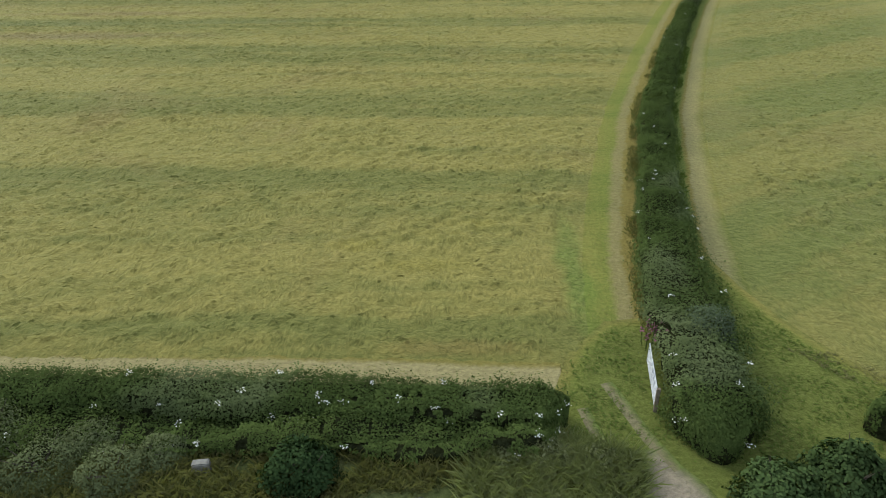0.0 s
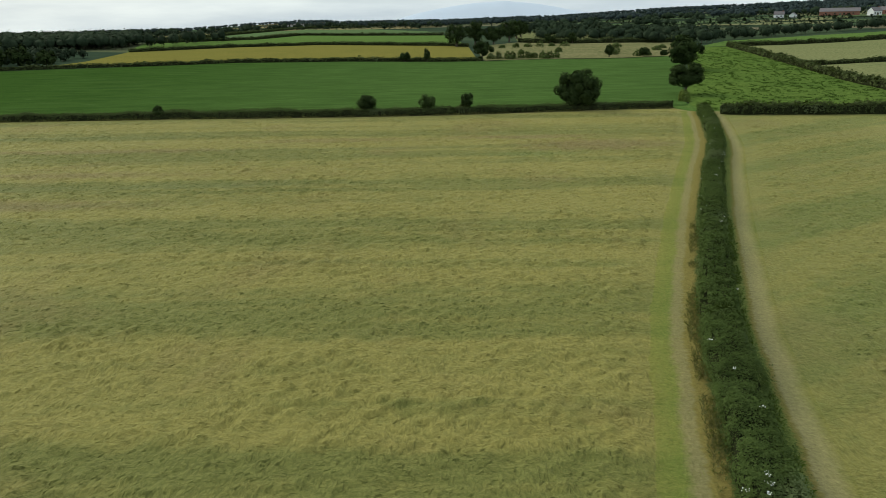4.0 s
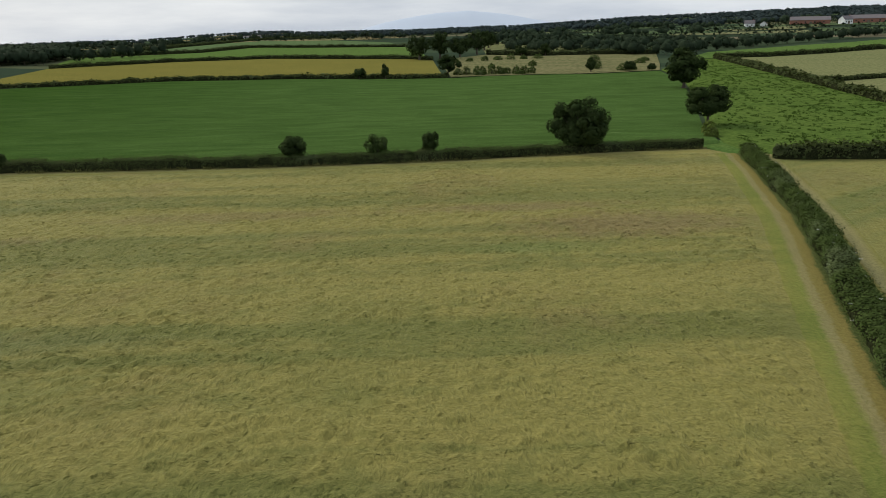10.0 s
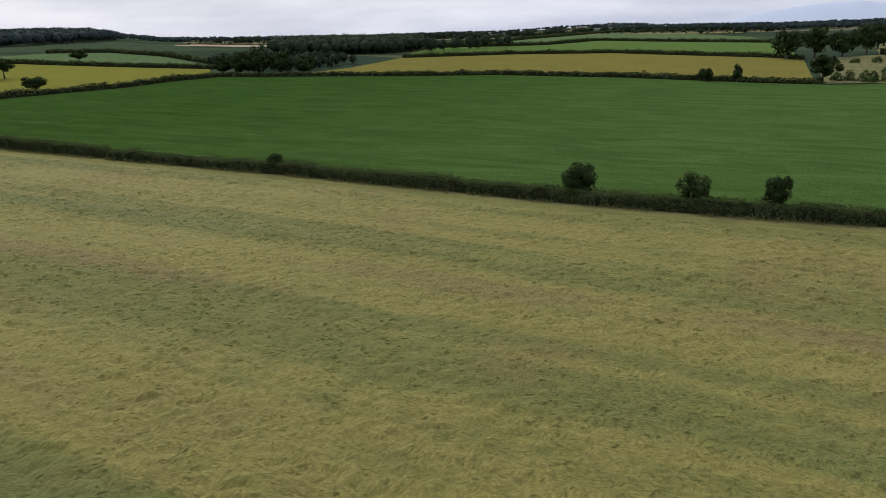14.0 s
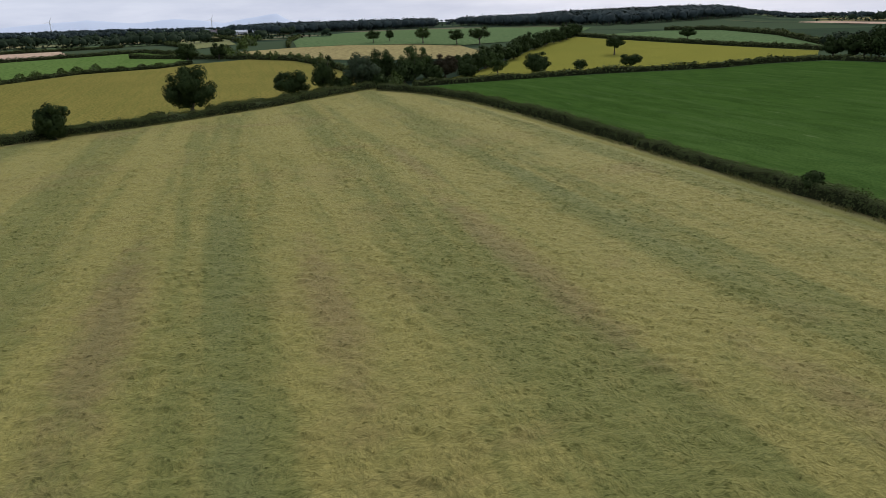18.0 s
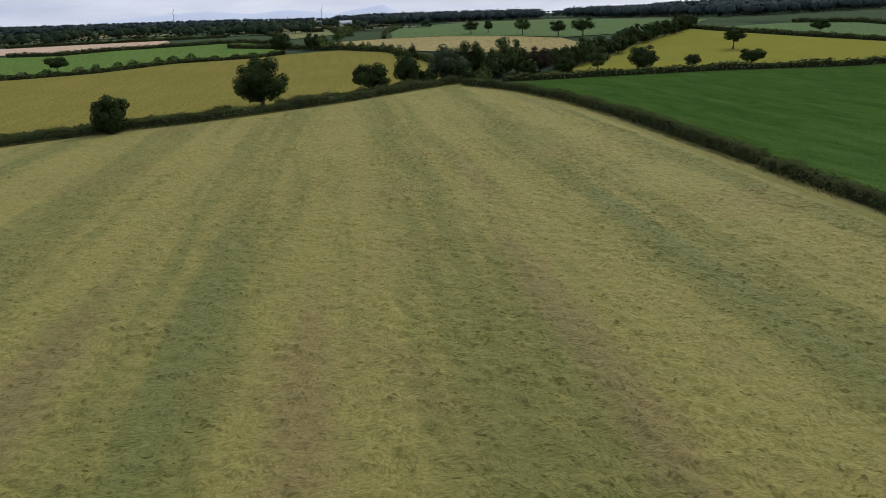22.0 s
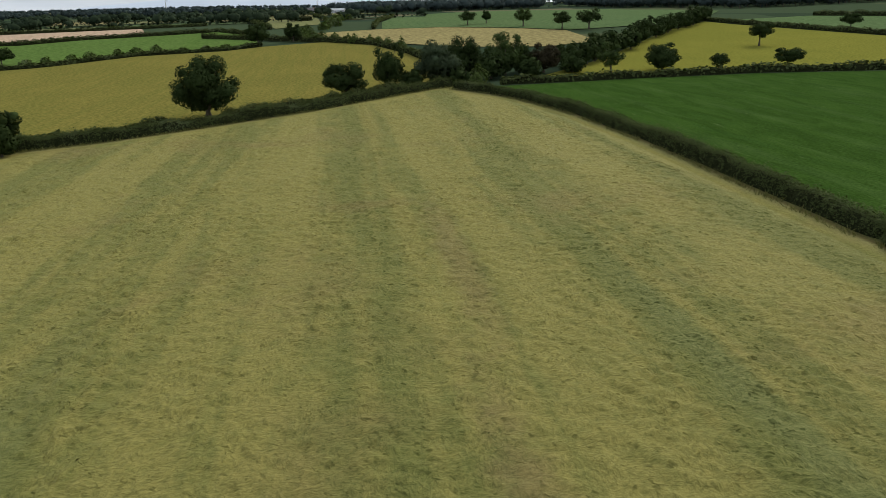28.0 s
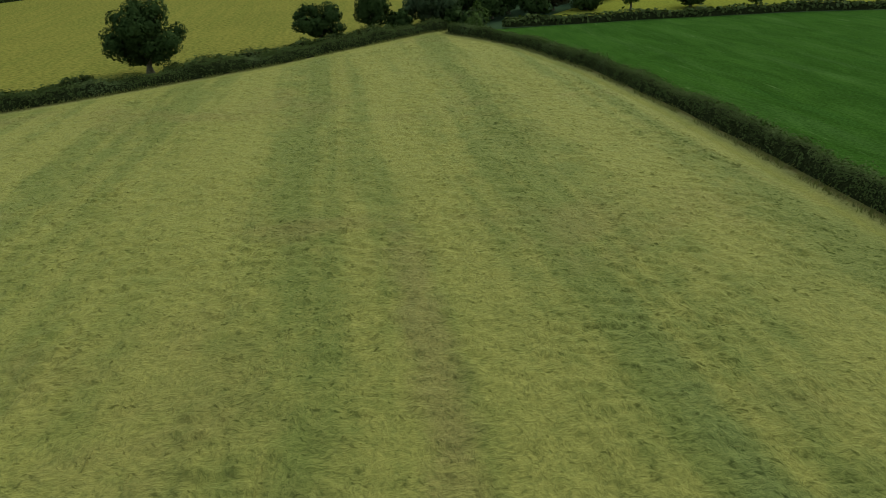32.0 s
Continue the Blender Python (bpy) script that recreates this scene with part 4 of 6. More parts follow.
def tufts(px, py, tall, seed):
    """Height of cut grass over the ground: overlapping tufts like scales, each sloping up to a short steep face."""
    h = np.zeros(len(px))
    cell = 0.8
    ci, cj = np.floor(px / cell), np.floor(py / cell)
    for a in (-1, 0, 1):
        for b in (-1, 0, 1):
            ii, jj = ci + a, cj + b
            big = hashed(ii, jj, seed + 1)
            lean = -0.8 + 1.3 * (hashed(ii, jj, seed + 2) - 0.5)
            dx, dy = px - (ii + hashed(ii, jj, seed + 3)) * cell, py - (jj + hashed(ii, jj, seed + 4)) * cell
            u = dx * np.cos(lean) + dy * np.sin(lean)
            v = -dx * np.sin(lean) + dy * np.cos(lean)
            wide = 0.5 + 0.5 * hashed(ii, jj, seed + 5)
            u = u + 0.4 * v * v
            rise = np.where(u < 0, np.clip(1 + u / 0.9, 0, 1), np.clip(1 - u / 0.28, 0, 1))
            h = np.maximum(h, (0.4 + 0.75 * big ** 1.5) * rise * np.clip(1 - (v / wide) ** 2, 0, 1))
    c = vnoise(px * 0.12, py * 0.3, seed + 3)
    return tall * (0.62 * h + 0.25 * (1 - np.abs(2 * vnoise(px * 0.9, py, seed + 6) - 1)) + 0.12 * vnoise(px * 3.4, py * 3.4, seed + 7)) * (0.5 + 0.9 * c)


def swaths(name, outline, gap, tall, mat, label, keep_off, seed, zone=None):
    """Cut grass lying in tufts and billows: a fine sheet whose relief is modelled, sinking to the ground at the field's edge."""
    line = np.asarray(outline, float)
    lo, hi = line.min(0), line.max(0)
    if zone:
        lo, hi = np.maximum(lo, zone[0]), np.minimum(hi, zone[1])
    xs, ys = np.arange(lo[0], hi[0], gap), np.arange(lo[1], hi[1], gap)
    gx, gy = np.meshgrid(xs, ys, indexing="ij")
    px, py = gx.ravel(), gy.ravel()
    inside, near = np.zeros(len(px), bool), np.full(len(px), 1e9)
    for (ax, ay), (bx, by) in zip(line, np.roll(line, -1, 0)):
        cross = (ay > py) != (by > py)
        inside ^= cross & (px < (bx - ax) * (py - ay) / (by - ay + 1e-12) + ax)
        dx, dy = bx - ax, by - ay
        t = np.clip(((px - ax) * dx + (py - ay) * dy) / (dx * dx + dy * dy), 0, 1)
        near = np.minimum(near, np.hypot(px - ax - t * dx, py - ay - t * dy))
    h = tufts(px, py, tall, seed)
    z = ground_z(px, py) - 0.06 + (h + 0.07) * np.clip((near - keep_off) / 2.5, 0, 1)
    m, k = len(xs), len(ys)
    i, j = np.meshgrid(np.arange(m - 1), np.arange(k - 1), indexing="ij")
    f = np.stack([i * k + j, (i + 1) * k + j, (i + 1) * k + j + 1, i * k + j + 1], -1).reshape(-1, 4)
    f = f[inside[f].all(1)]
    used = np.zeros(len(px), bool)
    used[f] = True
    new_id = np.cumsum(used) - 1
    me = raw_mesh(name, np.c_[px, py, z][used], new_id[f], True)
    return tagged(put_part(name, me, mat), label, "cut hay", kind="stuff")


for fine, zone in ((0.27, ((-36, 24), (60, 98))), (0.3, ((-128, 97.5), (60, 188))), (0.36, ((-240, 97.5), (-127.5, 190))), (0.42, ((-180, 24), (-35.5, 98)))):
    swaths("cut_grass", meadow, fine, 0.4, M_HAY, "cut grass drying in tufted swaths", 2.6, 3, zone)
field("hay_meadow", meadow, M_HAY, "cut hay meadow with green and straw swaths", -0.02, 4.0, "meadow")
field("east_hay_meadow", [(21, 25), (18.2, 29), (17.0, 36), (18.7, 44), (20.6, 53), (24, 66), (32, 92), (40, 115), (49.5, 139.5), (57, 165), (61, 175.2), (82, 174), (128, 173), (200, 170.5), (190, 24), (40, 24.5)], M_HAY_EAST, "pale cut hay meadow beyond the hedge", 0.0, 4.0, "meadow")
swaths("cut_grass_east", [(19, 29), (18.5, 40), (20.6, 53), (24, 66), (32, 92), (40, 115), (49.5, 139.5), (57, 165), (61, 172), (90, 170), (62, 90), (56, 27)], 0.28, 0.38, M_HAY_EAST, "cut grass drying in tufted swaths", 3.0, 9)
field("field_corner_grass", [(5.6, 17.6), (6.2, 24.8), (7.4, 28), (9.6, 30.6), (12.2, 31), (14, 36), (15.6, 40), (17, 43), (17.3, 38), (18.2, 34), (19.2, 31), (20.4, 28.6), (22, 26), (40, 23.5), (40, 17.6)], M_GATEWAY, "lush trodden grass in the gateway and field corner", 0.085, 0.7, "grass", fade=1.6)
field("field_corner", [(48, 178), (66, 175), (68, 196), (60, 194), (53, 191)], M_LUSH, "green grass where the hedges meet", -0.03, 3.0, "grass")
field("pasture_south", [(-330, 12), (260, 12), (240, -140), (-150, -150), (-318, -60)], M_LUSH, "green pasture south of the lane", -0.08, 14.0)
field("verge", [(-140, 17.4), (-140, 26), (-70, 25), (-19, 24), (6.5, 23.5), (6.5, 18.2), (2.4, 17.7), (1.6, 18.4), (0.3, 18.7), (-0.9, 18.5), (-1.8, 17.7), (-6, 17.6)], M_VERGE, "rank uncut roadside verge", 0.0, 1.0, "verge")
field("lane", [(-330, 12.6), (-330, 17.4), (-80, 18.2), (-3, 20), (2, 20.2), (60, 19.4), (240, 17.4), (240, 12.4)], M_LANE, "worn grey tarmac lane", -0.06, 3.0, "lane")
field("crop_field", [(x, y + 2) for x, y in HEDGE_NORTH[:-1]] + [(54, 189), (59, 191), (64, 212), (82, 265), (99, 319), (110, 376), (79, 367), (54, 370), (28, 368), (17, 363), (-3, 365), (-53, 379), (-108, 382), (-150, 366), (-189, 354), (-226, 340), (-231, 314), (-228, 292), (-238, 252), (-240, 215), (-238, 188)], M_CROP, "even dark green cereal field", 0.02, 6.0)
field("rough_pasture", [(59.5, 191), (59.5, 177), (82, 174), (126, 173), (121, 205), (126, 244), (136, 291), (144, 331), (156, 391), (166, 451), (146, 448), (112, 380), (100, 319), (83, 265), (65, 212)], M_ROUGH, "tussocky bright green pasture", 0.02, 6.0)
field("barley_north", [(-200, 362), (-152, 370), (-108, 385), (-53, 382), (-3, 368), (14, 368), (12, 493), (-4, 510), (-94, 541), (-151, 521), (-207, 476), (-197, 404)], M_GOLD, "ripening golden barley field", 0.05, 10.0)
field("grass_north", [(-209, 478), (-151, 524), (-94, 544), (-4, 513), (10, 500), (5, 600), (-7, 702), (-159, 765), (-173, 652), (-244, 588)], M_BRIGHT, "bright green grass field", 0.05, 12.0)
field("grass_north_far", [(-254, 634), (-246, 592), (-176, 655), (-162, 768), (-8, 706), (-30, 900), (-161, 1200), (-241, 1137), (-278, 918)], M_TEAL, "distant pale green field", 0.05, 20.0)
field("scrub_ground", [(17, 366), (28, 371), (54, 373), (79, 370), (111, 379), (125, 420), (154, 513), (114, 520), (77, 518), (49, 542), (16, 497)], M_SCRUB, "rough dry grassland with scrub", 0.04, 8.0)
field("mown_field_far", [(49, 545), (77, 522), (114, 524), (140, 640), (150, 720), (139, 808), (80, 880), (55, 640)], M_MOWN, "pale mown field", 0.05, 14.0)
field("pasture_strip_far", [(147, 450), (167, 455), (197, 458), (237, 474), (272, 494), (400, 560), (420, 640), (331, 592), (271, 570), (189, 517)], M_BRIGHT, "bright green pasture strip", 0.05, 12.0)
field("mown_field_east", [(146, 331), (139, 305), (167, 315), (260, 345), (420, 420), (400, 555), (272, 489), (237, 469), (197, 453), (169, 452), (158, 391)], M_MOWN, "pale mown hay field", 0.05, 10.0)
field("hay_field_east", [(138, 291), (139, 301), (167, 312), (262, 342), (420, 400), (380, 200), (128, 206), (124, 215), (128, 244)], M_MOWN, "pale mown hay field", 0.05, 10.0)
field("meadow_west", [(-245, 190), (-249, 225), (-245, 250), (-234, 290), (-238, 330), (-242, 352), (-263, 373), (-325, 362), (-415, 346), (-444, 344), (-393, 296), (-318, 242), (-285, 217), (-257, 193)], M_GOLD_WEST, "yellow-green grass field with scattered trees", 0.04, 8.0)
field("crop_west", [(-263, 378), (-325, 367), (-415, 351), (-446, 349), (-466, 428), (-438, 456), (-358, 434), (-258, 382)], M_TEAL, "bluish green crop field", 0.05, 12.0)
field("crop_far_west", [(-483, 160), (-479, 195), (-452, 232), (-424, 257), (-442, 330), (-462, 353), (-600, 440), (-816, 429), (-871, 317), (-817, 250), (-719, 189), (-560, 165)], M_TEAL, "bluish green crop field on the far slope", 0.06, 16.0)
field("buff_pasture", [(-392, 161), (-362, 192), (-349, 222), (-362, 250), (-422, 254), (-450, 229), (-477, 194), (-481, 159), (-470, 122), (-418, 129)], M_BUFF, "dry buff pasture", 0.05, 10.0)
field("barley_west", [(-122, -10), (-140, 20), (-168, 57), (-180, 76), (-192, 97), (-200, 109), (-214, 122), (-240, 148), (-247, 160), (-262, 164), (-330, 166), (-390, 149), (-414, 127), (-402, 97), (-388, 82), (-378, 46), (-346, 18), (-333, -11), (-318, -70), (-180, -90)], M_GOLD, "ripening golden barley field", 0.04, 8.0)
field("grass_strip_west", [(-337, -13), (-350, 16), (-382, 45), (-392, 81), (-406, 96), (-465, 87), (-507, 62), (-486, 23), (-473, -6), (-448, -29), (-450, -59), (-440, -110), (-330, -80)], M_BRIGHT, "bright green grass field", 0.05, 10.0)
field("pale_strip_west", [(-520, 95), (-700, 60), (-1000, 22), (-1036, 95), (-720, 118), (-560, 123)], M_MOWN, "pale mown field strip far off", 0.07, 16.0)
field("bare_field_west", [(-465, -120), (-467, -66), (-474, -38), (-514, 17), (-580, -1), (-555, -67), (-545, -99), (-540, -140)], M_PINK, "pale reddish bare field", 0.06, 10.0)

field("bare_field_north_west", [(-420, 628), (-715, 758), (-690, 806), (-395, 668)], M_PINK, "pale bare field strip on the far slope", 0.08, 16.0)
field("bare_field_north_west", [(-650, 960), (-1000, 1000), (-985, 1075), (-640, 1030)], M_BUFF, "pale dry field strip on the far slope", 0.08, 20.0)

margin("track_rut", [(8.9, 20.6), (8.2, 21.6), (7.8, 22.6), (7.7, 23.8)], 0.9, M_RUT, "worn earth wheel rut in the gateway", 0.11)
margin("track_rut", [(11.0, 20.2), (10.4, 21.4), (10.0, 22.8), (9.5, 24.4), (9.1, 25.6)], 1.0, M_RUT, "worn earth wheel rut in the gateway", 0.11)
field("track", [(8.4, 17.4), (9.2, 19.6), (9.6, 21.2), (10.4, 21.4), (10.9, 20.4), (11.6, 19.4), (12.4, 17.4)], M_TRACK_EDGE, "dusty earth track joining the lane", 0.1, 0.5, "track", fade=1.0)
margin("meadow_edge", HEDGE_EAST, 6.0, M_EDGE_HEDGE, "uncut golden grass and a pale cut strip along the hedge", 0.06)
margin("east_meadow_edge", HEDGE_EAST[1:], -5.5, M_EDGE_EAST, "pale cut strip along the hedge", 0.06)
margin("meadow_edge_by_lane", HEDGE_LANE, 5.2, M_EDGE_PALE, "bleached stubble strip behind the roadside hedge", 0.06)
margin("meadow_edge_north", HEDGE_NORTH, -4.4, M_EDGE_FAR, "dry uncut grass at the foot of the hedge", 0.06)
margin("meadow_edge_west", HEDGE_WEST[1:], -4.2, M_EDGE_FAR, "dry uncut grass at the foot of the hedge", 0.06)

# ---- hedges ----
hedge(HEDGE_EAST[:7], 4.2, 1.75, 0.072, 1900, HEDGE_MATS, "tall thick green field hedge with white flowers", 11, 0.28, 26, widths=([0, 3, 10, 18, 32, 60], [3.8, 4.4, 4.2, 3.5, 3.0, 2.8]))
hedge([(20.9, 65.5), *HEDGE_EAST[7:]], 2.8, 1.75, 0.12, 560, HEDGE_MATS, "long green field hedge between the meadows", 21, 0.26, 26)
hedge(HEDGE_LANE, 2.6, 1.55, 0.068, 2100, HEDGE_MATS, "dense dark green roadside hedge with white flowers", 12, 0.22, 26)
hedge([(x, y + (0.7 if x > -120 else 0.2)) for x, y in HEDGE_NORTH[:6]], 2.8, 2.05, 0.14, 300, FAR_MATS, "dark green field hedge", 13, 0.2)
hedge(HEDGE_NORTH[5:9], 2.8, 1.65, 0.14, 300, FAR_MATS, "dark green field hedge", 14, 0.24)
hedge(HEDGE_NORTH[8:], 2.8, 1.65, 0.14, 300, FAR_MATS, "dark green field hedge", 15, 0.2)
hedge([(x - 1.0, y + 0.3) for x, y in HEDGE_WEST], 3.2, 2.0, 0.16, 250, FAR_MATS, "uneven dark green field hedge", 16, 0.3)
hedge([(-157, 38), (-170, 56), (-181, 74), (-189, 90), (-195, 98)], 2.2, 1.5, 0.28, 110, FAR_MATS, "low straggling second hedge", 19, 0.5)
hedge([(-200, 108), (-214, 124), (-232, 142), (-240, 150)], 2.4, 1.7, 0.28, 110, FAR_MATS, "low straggling second hedge", 20, 0.45)
hedge([(61, 175.5), (82, 173), (126, 172), (180, 170)], 3.0, 2.2, 0.3, 120, FAR_MATS, "dark green field hedge", 17)
hedge([(-136, 25.0), (-70, 24.5), (-31.5, 23.9)], 2.4, 1.5, 0.24, 130, HEDGE_MATS, "dark green roadside hedge", 22, 0.22)
hedge([(-150, 11), (0, 11), (150, 11)], 2.2, 1.5, 0.3, 80, HEDGE_MATS, "dark green hedge south of the lane", 23, 0.25)
hedge([(36, 22.5), (100, 22), (186, 21)], 2.4, 1.6, 0.26, 110, HEDGE_MATS, "dark green roadside hedge", 24, 0.22)
hedge([(19.4, 22.5), (26, 22.6), (36, 22.5)], 3.0, 1.9, 0.075, 1500, HEDGE_MATS, "rounded dark green roadside hedge", 18, 0.25)
for n, (pts, w, h) in enumerate([
    ([(-240, 176), (-240, 190), (-241, 215), (-240, 252), (-230, 292), (-233, 315), (-228, 342)], 2.5, 1.9),
    ([(-228, 342), (-190, 356), (-150, 369), (-108, 384), (-53, 381), (-3, 367), (16, 366)], 2.2, 1.6),
    ([(-207, 477), (-151, 523), (-94, 543), (-4, 511), (12, 495)], 2.5, 2.0),
    ([(-243, 590), (-174, 654), (-160, 767), (-7, 704)], 3.0, 2.4),
    ([(-254, 634), (-276, 918), (-241, 1137), (-161, 1329)], 4.0, 3.0),
    ([(121, 176), (122, 210), (126, 244), (136, 291), (144, 331), (156, 391), (167, 453)], 3.2, 2.4),
    ([(167, 456), (197, 456), (237, 472), (272, 492), (400, 560)], 3.0, 2.2),
    ([(138, 303), (167, 314), (260, 344), (420, 410)], 2.0, 1.5),
    ([(-263, 376), (-325, 365), (-415, 349), (-445, 347), (-470, 352)], 2.6, 2.0),
    ([(-466, 428), (-438, 457), (-358, 435), (-258, 384)], 3.0, 2.6),
    ([(-333, -11), (-347, 18), (-380, 46), (-390, 82), (-405, 97)], 2.4, 1.6),
    ([(-450, -59), (-448, -29), (-473, -6), (-486, 23), (-507, 62), (-466, 88)], 2.6, 2.0),
    ([(-460, 60), (-414, 128), (-391, 150), (-350, 162), (-300, 168)], 3.0, 2.2),
    ([(-545, -99), (-555, -67), (-580, -1), (-600, 40)], 2.5, 2.0),
    ([(-560, 128), (-720, 123), (-1030, 99)], 3.0, 2.2),
    ([(-515, 92), (-700, 56), (-1000, 18)], 3.0, 2.4),
    ([(-485, 155), (-560, 162), (-719, 186)], 2.6, 2.0),
    ([(49, 543), (77, 519), (114, 521), (156, 514)], 4.0, 3.0),
]):
    hedge(pts, w, h, 0.6, 22, FAR_MATS, "distant dark green hedgerow", 30 + n, 0.35, group="distant hedgerows")

# ---- trees ----
OAK = "dark green broad-crowned oak"
tree((31.8, 187.5), 10.0, 12.2, OAK + " standing in the field hedge", 41, 0.42, 5200, lobes=20, bare=0.07, fine=1.75)
tree((65.5, 213.5), 9.4, 11.6, OAK + " with a bare trunk by the pasture", 42, 0.42, 3800, lobes=16, bare=0.2, fine=1.65)
tree((91, 296), 14.5, 14.0, OAK + " on the pasture's edge", 43, 0.55, 3600, lobes=17, bare=0.1)
tree((-18.6, 182.8), 5.4, 5.2, "small round hawthorn tree in the hedge", 44, 0.3, 1500, lobes=9, bare=0.2, limbs=4, fine=1.65)
tree((-4.2, 182.8), 5.3, 4.3, "small light green tree in the hedge", 45, 0.3, 900, lobes=9, bare=0.22, limbs=4, mats=(M_BARK, M_ASH), sparse=0.5, fine=1.65)
tree((4.8, 183.4), 5.4, 3.7, "small dark tree in the hedge", 46, 0.3, 1000, lobes=8, bare=0.22, limbs=4, fine=1.65)
tree((-67.2, 181.8), 3.6, 3.0, "stunted little tree in the hedge", 47, 0.3, 700, lobes=7, bare=0.2, limbs=3, fine=1.65)
tree((-22, 368.5), 5.2, 6.0, "small dark hedgerow tree far off", 48, 0.5, 700, lobes=8, bare=0.2, limbs=4)
tree((-11, 368.5), 6.6, 3.2, "narrow dark hedgerow tree", 49, 0.5, 500, lobes=8, bare=0.15, limbs=3)
tree((16, 372), 10.5, 11, OAK + " at the end of the hedge", 50, 0.55, 1800, bare=0.2)
tree((-172.5, 76.5), 9.0, 8.8, "dense rounded tree with foliage to the ground", 51, 0.42, 4200, lobes=20, bare=0.02, fine=1.65)
tree((-205, 104.4), 14.6, 15.4, "tall spreading oak behind the hedge", 52, 0.48, 5600, lobes=22, bare=0.03, fine=1.65)
tree((-231, 134), 9.0, 13.2, "low spreading dark oak", 53, 0.48, 3200, lobes=16, bare=0.08, fine=1.65)
tree((-243, 146), 12.6, 10.6, "dense dark green oak", 54, 0.5, 3600, lobes=17, bare=0.05, fine=1.65)
tree((-250, 160), 13.6, 15.0, "grey-green tree in the corner clump", 55, 0.5, 4000, lobes=19, bare=0.02, fine=1.65, mats=(M_BARK, M_GREYLEAF))
tree((-262, 170), 13.2, 12.5, "dark oak in the corner clump", 56, 0.52, 3200, lobes=17, bare=0.03, fine=1.65)
tree((-264, 183), 13.6, 13.5, "tall light green tree in the corner clump", 57, 0.52, 3200, lobes=17, bare=0.03, mats=(M_BARK, M_ASH), fine=1.65)
tree((-266, 196), 10.2, 12.0, "dull copper-leaved tree in the corner clump", 58, 0.5, 2600, lobes=15, bare=0.04, fine=1.65, mats=(M_BARK, M_COPPER))
tree((-256, 214), 9.4, 9.0, "thin-crowned light green tree", 59, 0.45, 1500, lobes=12, bare=0.2, mats=(M_BARK, M_ASH), sparse=0.6, fine=1.65)
tree((-257, 231), 9.2, 12.8, "low wide-spreading oak in the hedge", 60, 0.48, 3200, lobes=16, bare=0.06, fine=1.65)
tree((-254, 248), 5.2, 6.0, "small round tree in the hedge", 61, 0.42, 1100, lobes=9, bare=0.16, limbs=4, fine=1.65)
tree((-247, 266), 6.6, 10.0, "flat-topped spreading tree in the hedge", 62, 0.45, 1700, lobes=12, bare=0.24, fine=1.65)
tree((-312, 297), 9.6, 11.8, "lone flat-topped tree on a bare trunk in the field", 63, 0.5, 1900, lobes=13, bare=0.34, fine=1.65)
tree((-355, 369), 8.6, 10.0, "lone field tree on a bare trunk", 64, 0.55, 1200, lobes=11, bare=0.34)
for n, (x, y, h, w) in enumerate([(-489, 213, 9, 11), (-495, 226, 8, 5), (-458, 240, 10.5, 9.5), (-432, 255, 10, 11), (-423, 267, 12, 12.5)]):
    tree((x, y), h, w * 1.2, "lone field tree on a bare trunk", 70 + n, 0.5, 1300, lobes=10, bare=0.26, mats=(M_BARK, M_ASH if n == 2 else M_OAK), sparse=0.4)
tree((-355, 1), 7.6, 11, "wide thin-crowned hedgerow tree", 76, 0.55, 1000, lobes=11, bare=0.28)
tree((-408, 95), 12.5, 13, "dense dark hedgerow tree", 77, 0.6, 1800, bare=0.12)
tree((-424, 111), 10, 10, "dense dark hedgerow tree", 78, 0.6, 1300, bare=0.12)
for n, (x, y, h, w) in enumerate([(4, 500, 17, 17), (17, 512, 18, 16), (30, 522, 14, 14), (43, 548, 17, 18), (53, 600, 16, 16), (60, 640, 15, 15)]):
    tree((x, y), h, w, "tall dark hedgerow oak", 80 + n, 0.75, 1300, bare=0.12)
for n, (x, y, h, w) in enumerate([(-238, 356, 9, 11), (-228, 357, 10, 11), (-217, 357, 14, 14), (-208, 362, 12, 13), (-198, 366, 9, 12), (-232, 366, 10, 10)]):
    tree((x, y), h, w, "dark tree in the field-corner copse", 90 + n, 0.65, 1500, bare=0.08)
for n, (x, y, h, w) in enumerate([(80, 379, 7, 5.5), (97, 378, 5, 6), (69, 519, 8, 9), (84, 517, 9, 8), (107, 378, 3.5, 4)]):
    tree((x, y), h, w, "scrubby thorn tree in rough grass", 100 + n, 0.55, 650, bare=0.12, limbs=4, lobes=8)
for n, (x, y) in enumerate(along([(21, 381), (30, 380), (41, 380), (54, 381)], 3.4, 0.5, 5)):
    bush((x, y), 3.4 + 1.2 * ((n * 37) % 10) / 10, 4.2, "dark scrub bush in rough grass", 110 + n, 0.45, 260, group="scrub bushes")
for n, (x, y) in enumerate(along([(-270, 203), (-329, 249), (-367, 278), (-407, 312), (-462, 354)], 8.5, 1.5, 6)):
    tree((x, y), 7.5 + 3.5 * ((n * 53) % 10) / 10, 9.5, "dark tree in the field belt", 130 + n, 0.65, 620, lobes=9, bare=0.08, limbs=3, group="field belt trees")
for n, (x, y) in enumerate(along([(-338, -16), (-352, 14), (-383, 46), (-393, 82)], 9.0, 1.5, 7)):
    bush((x, y), 2.2 + 2.6 * ((n * 41) % 10) / 10, 5.0 + 2 * ((n * 23) % 10) / 10, "dark green hedgerow bush", 160 + n, 0.6, 260, group="hedgerow bushes")
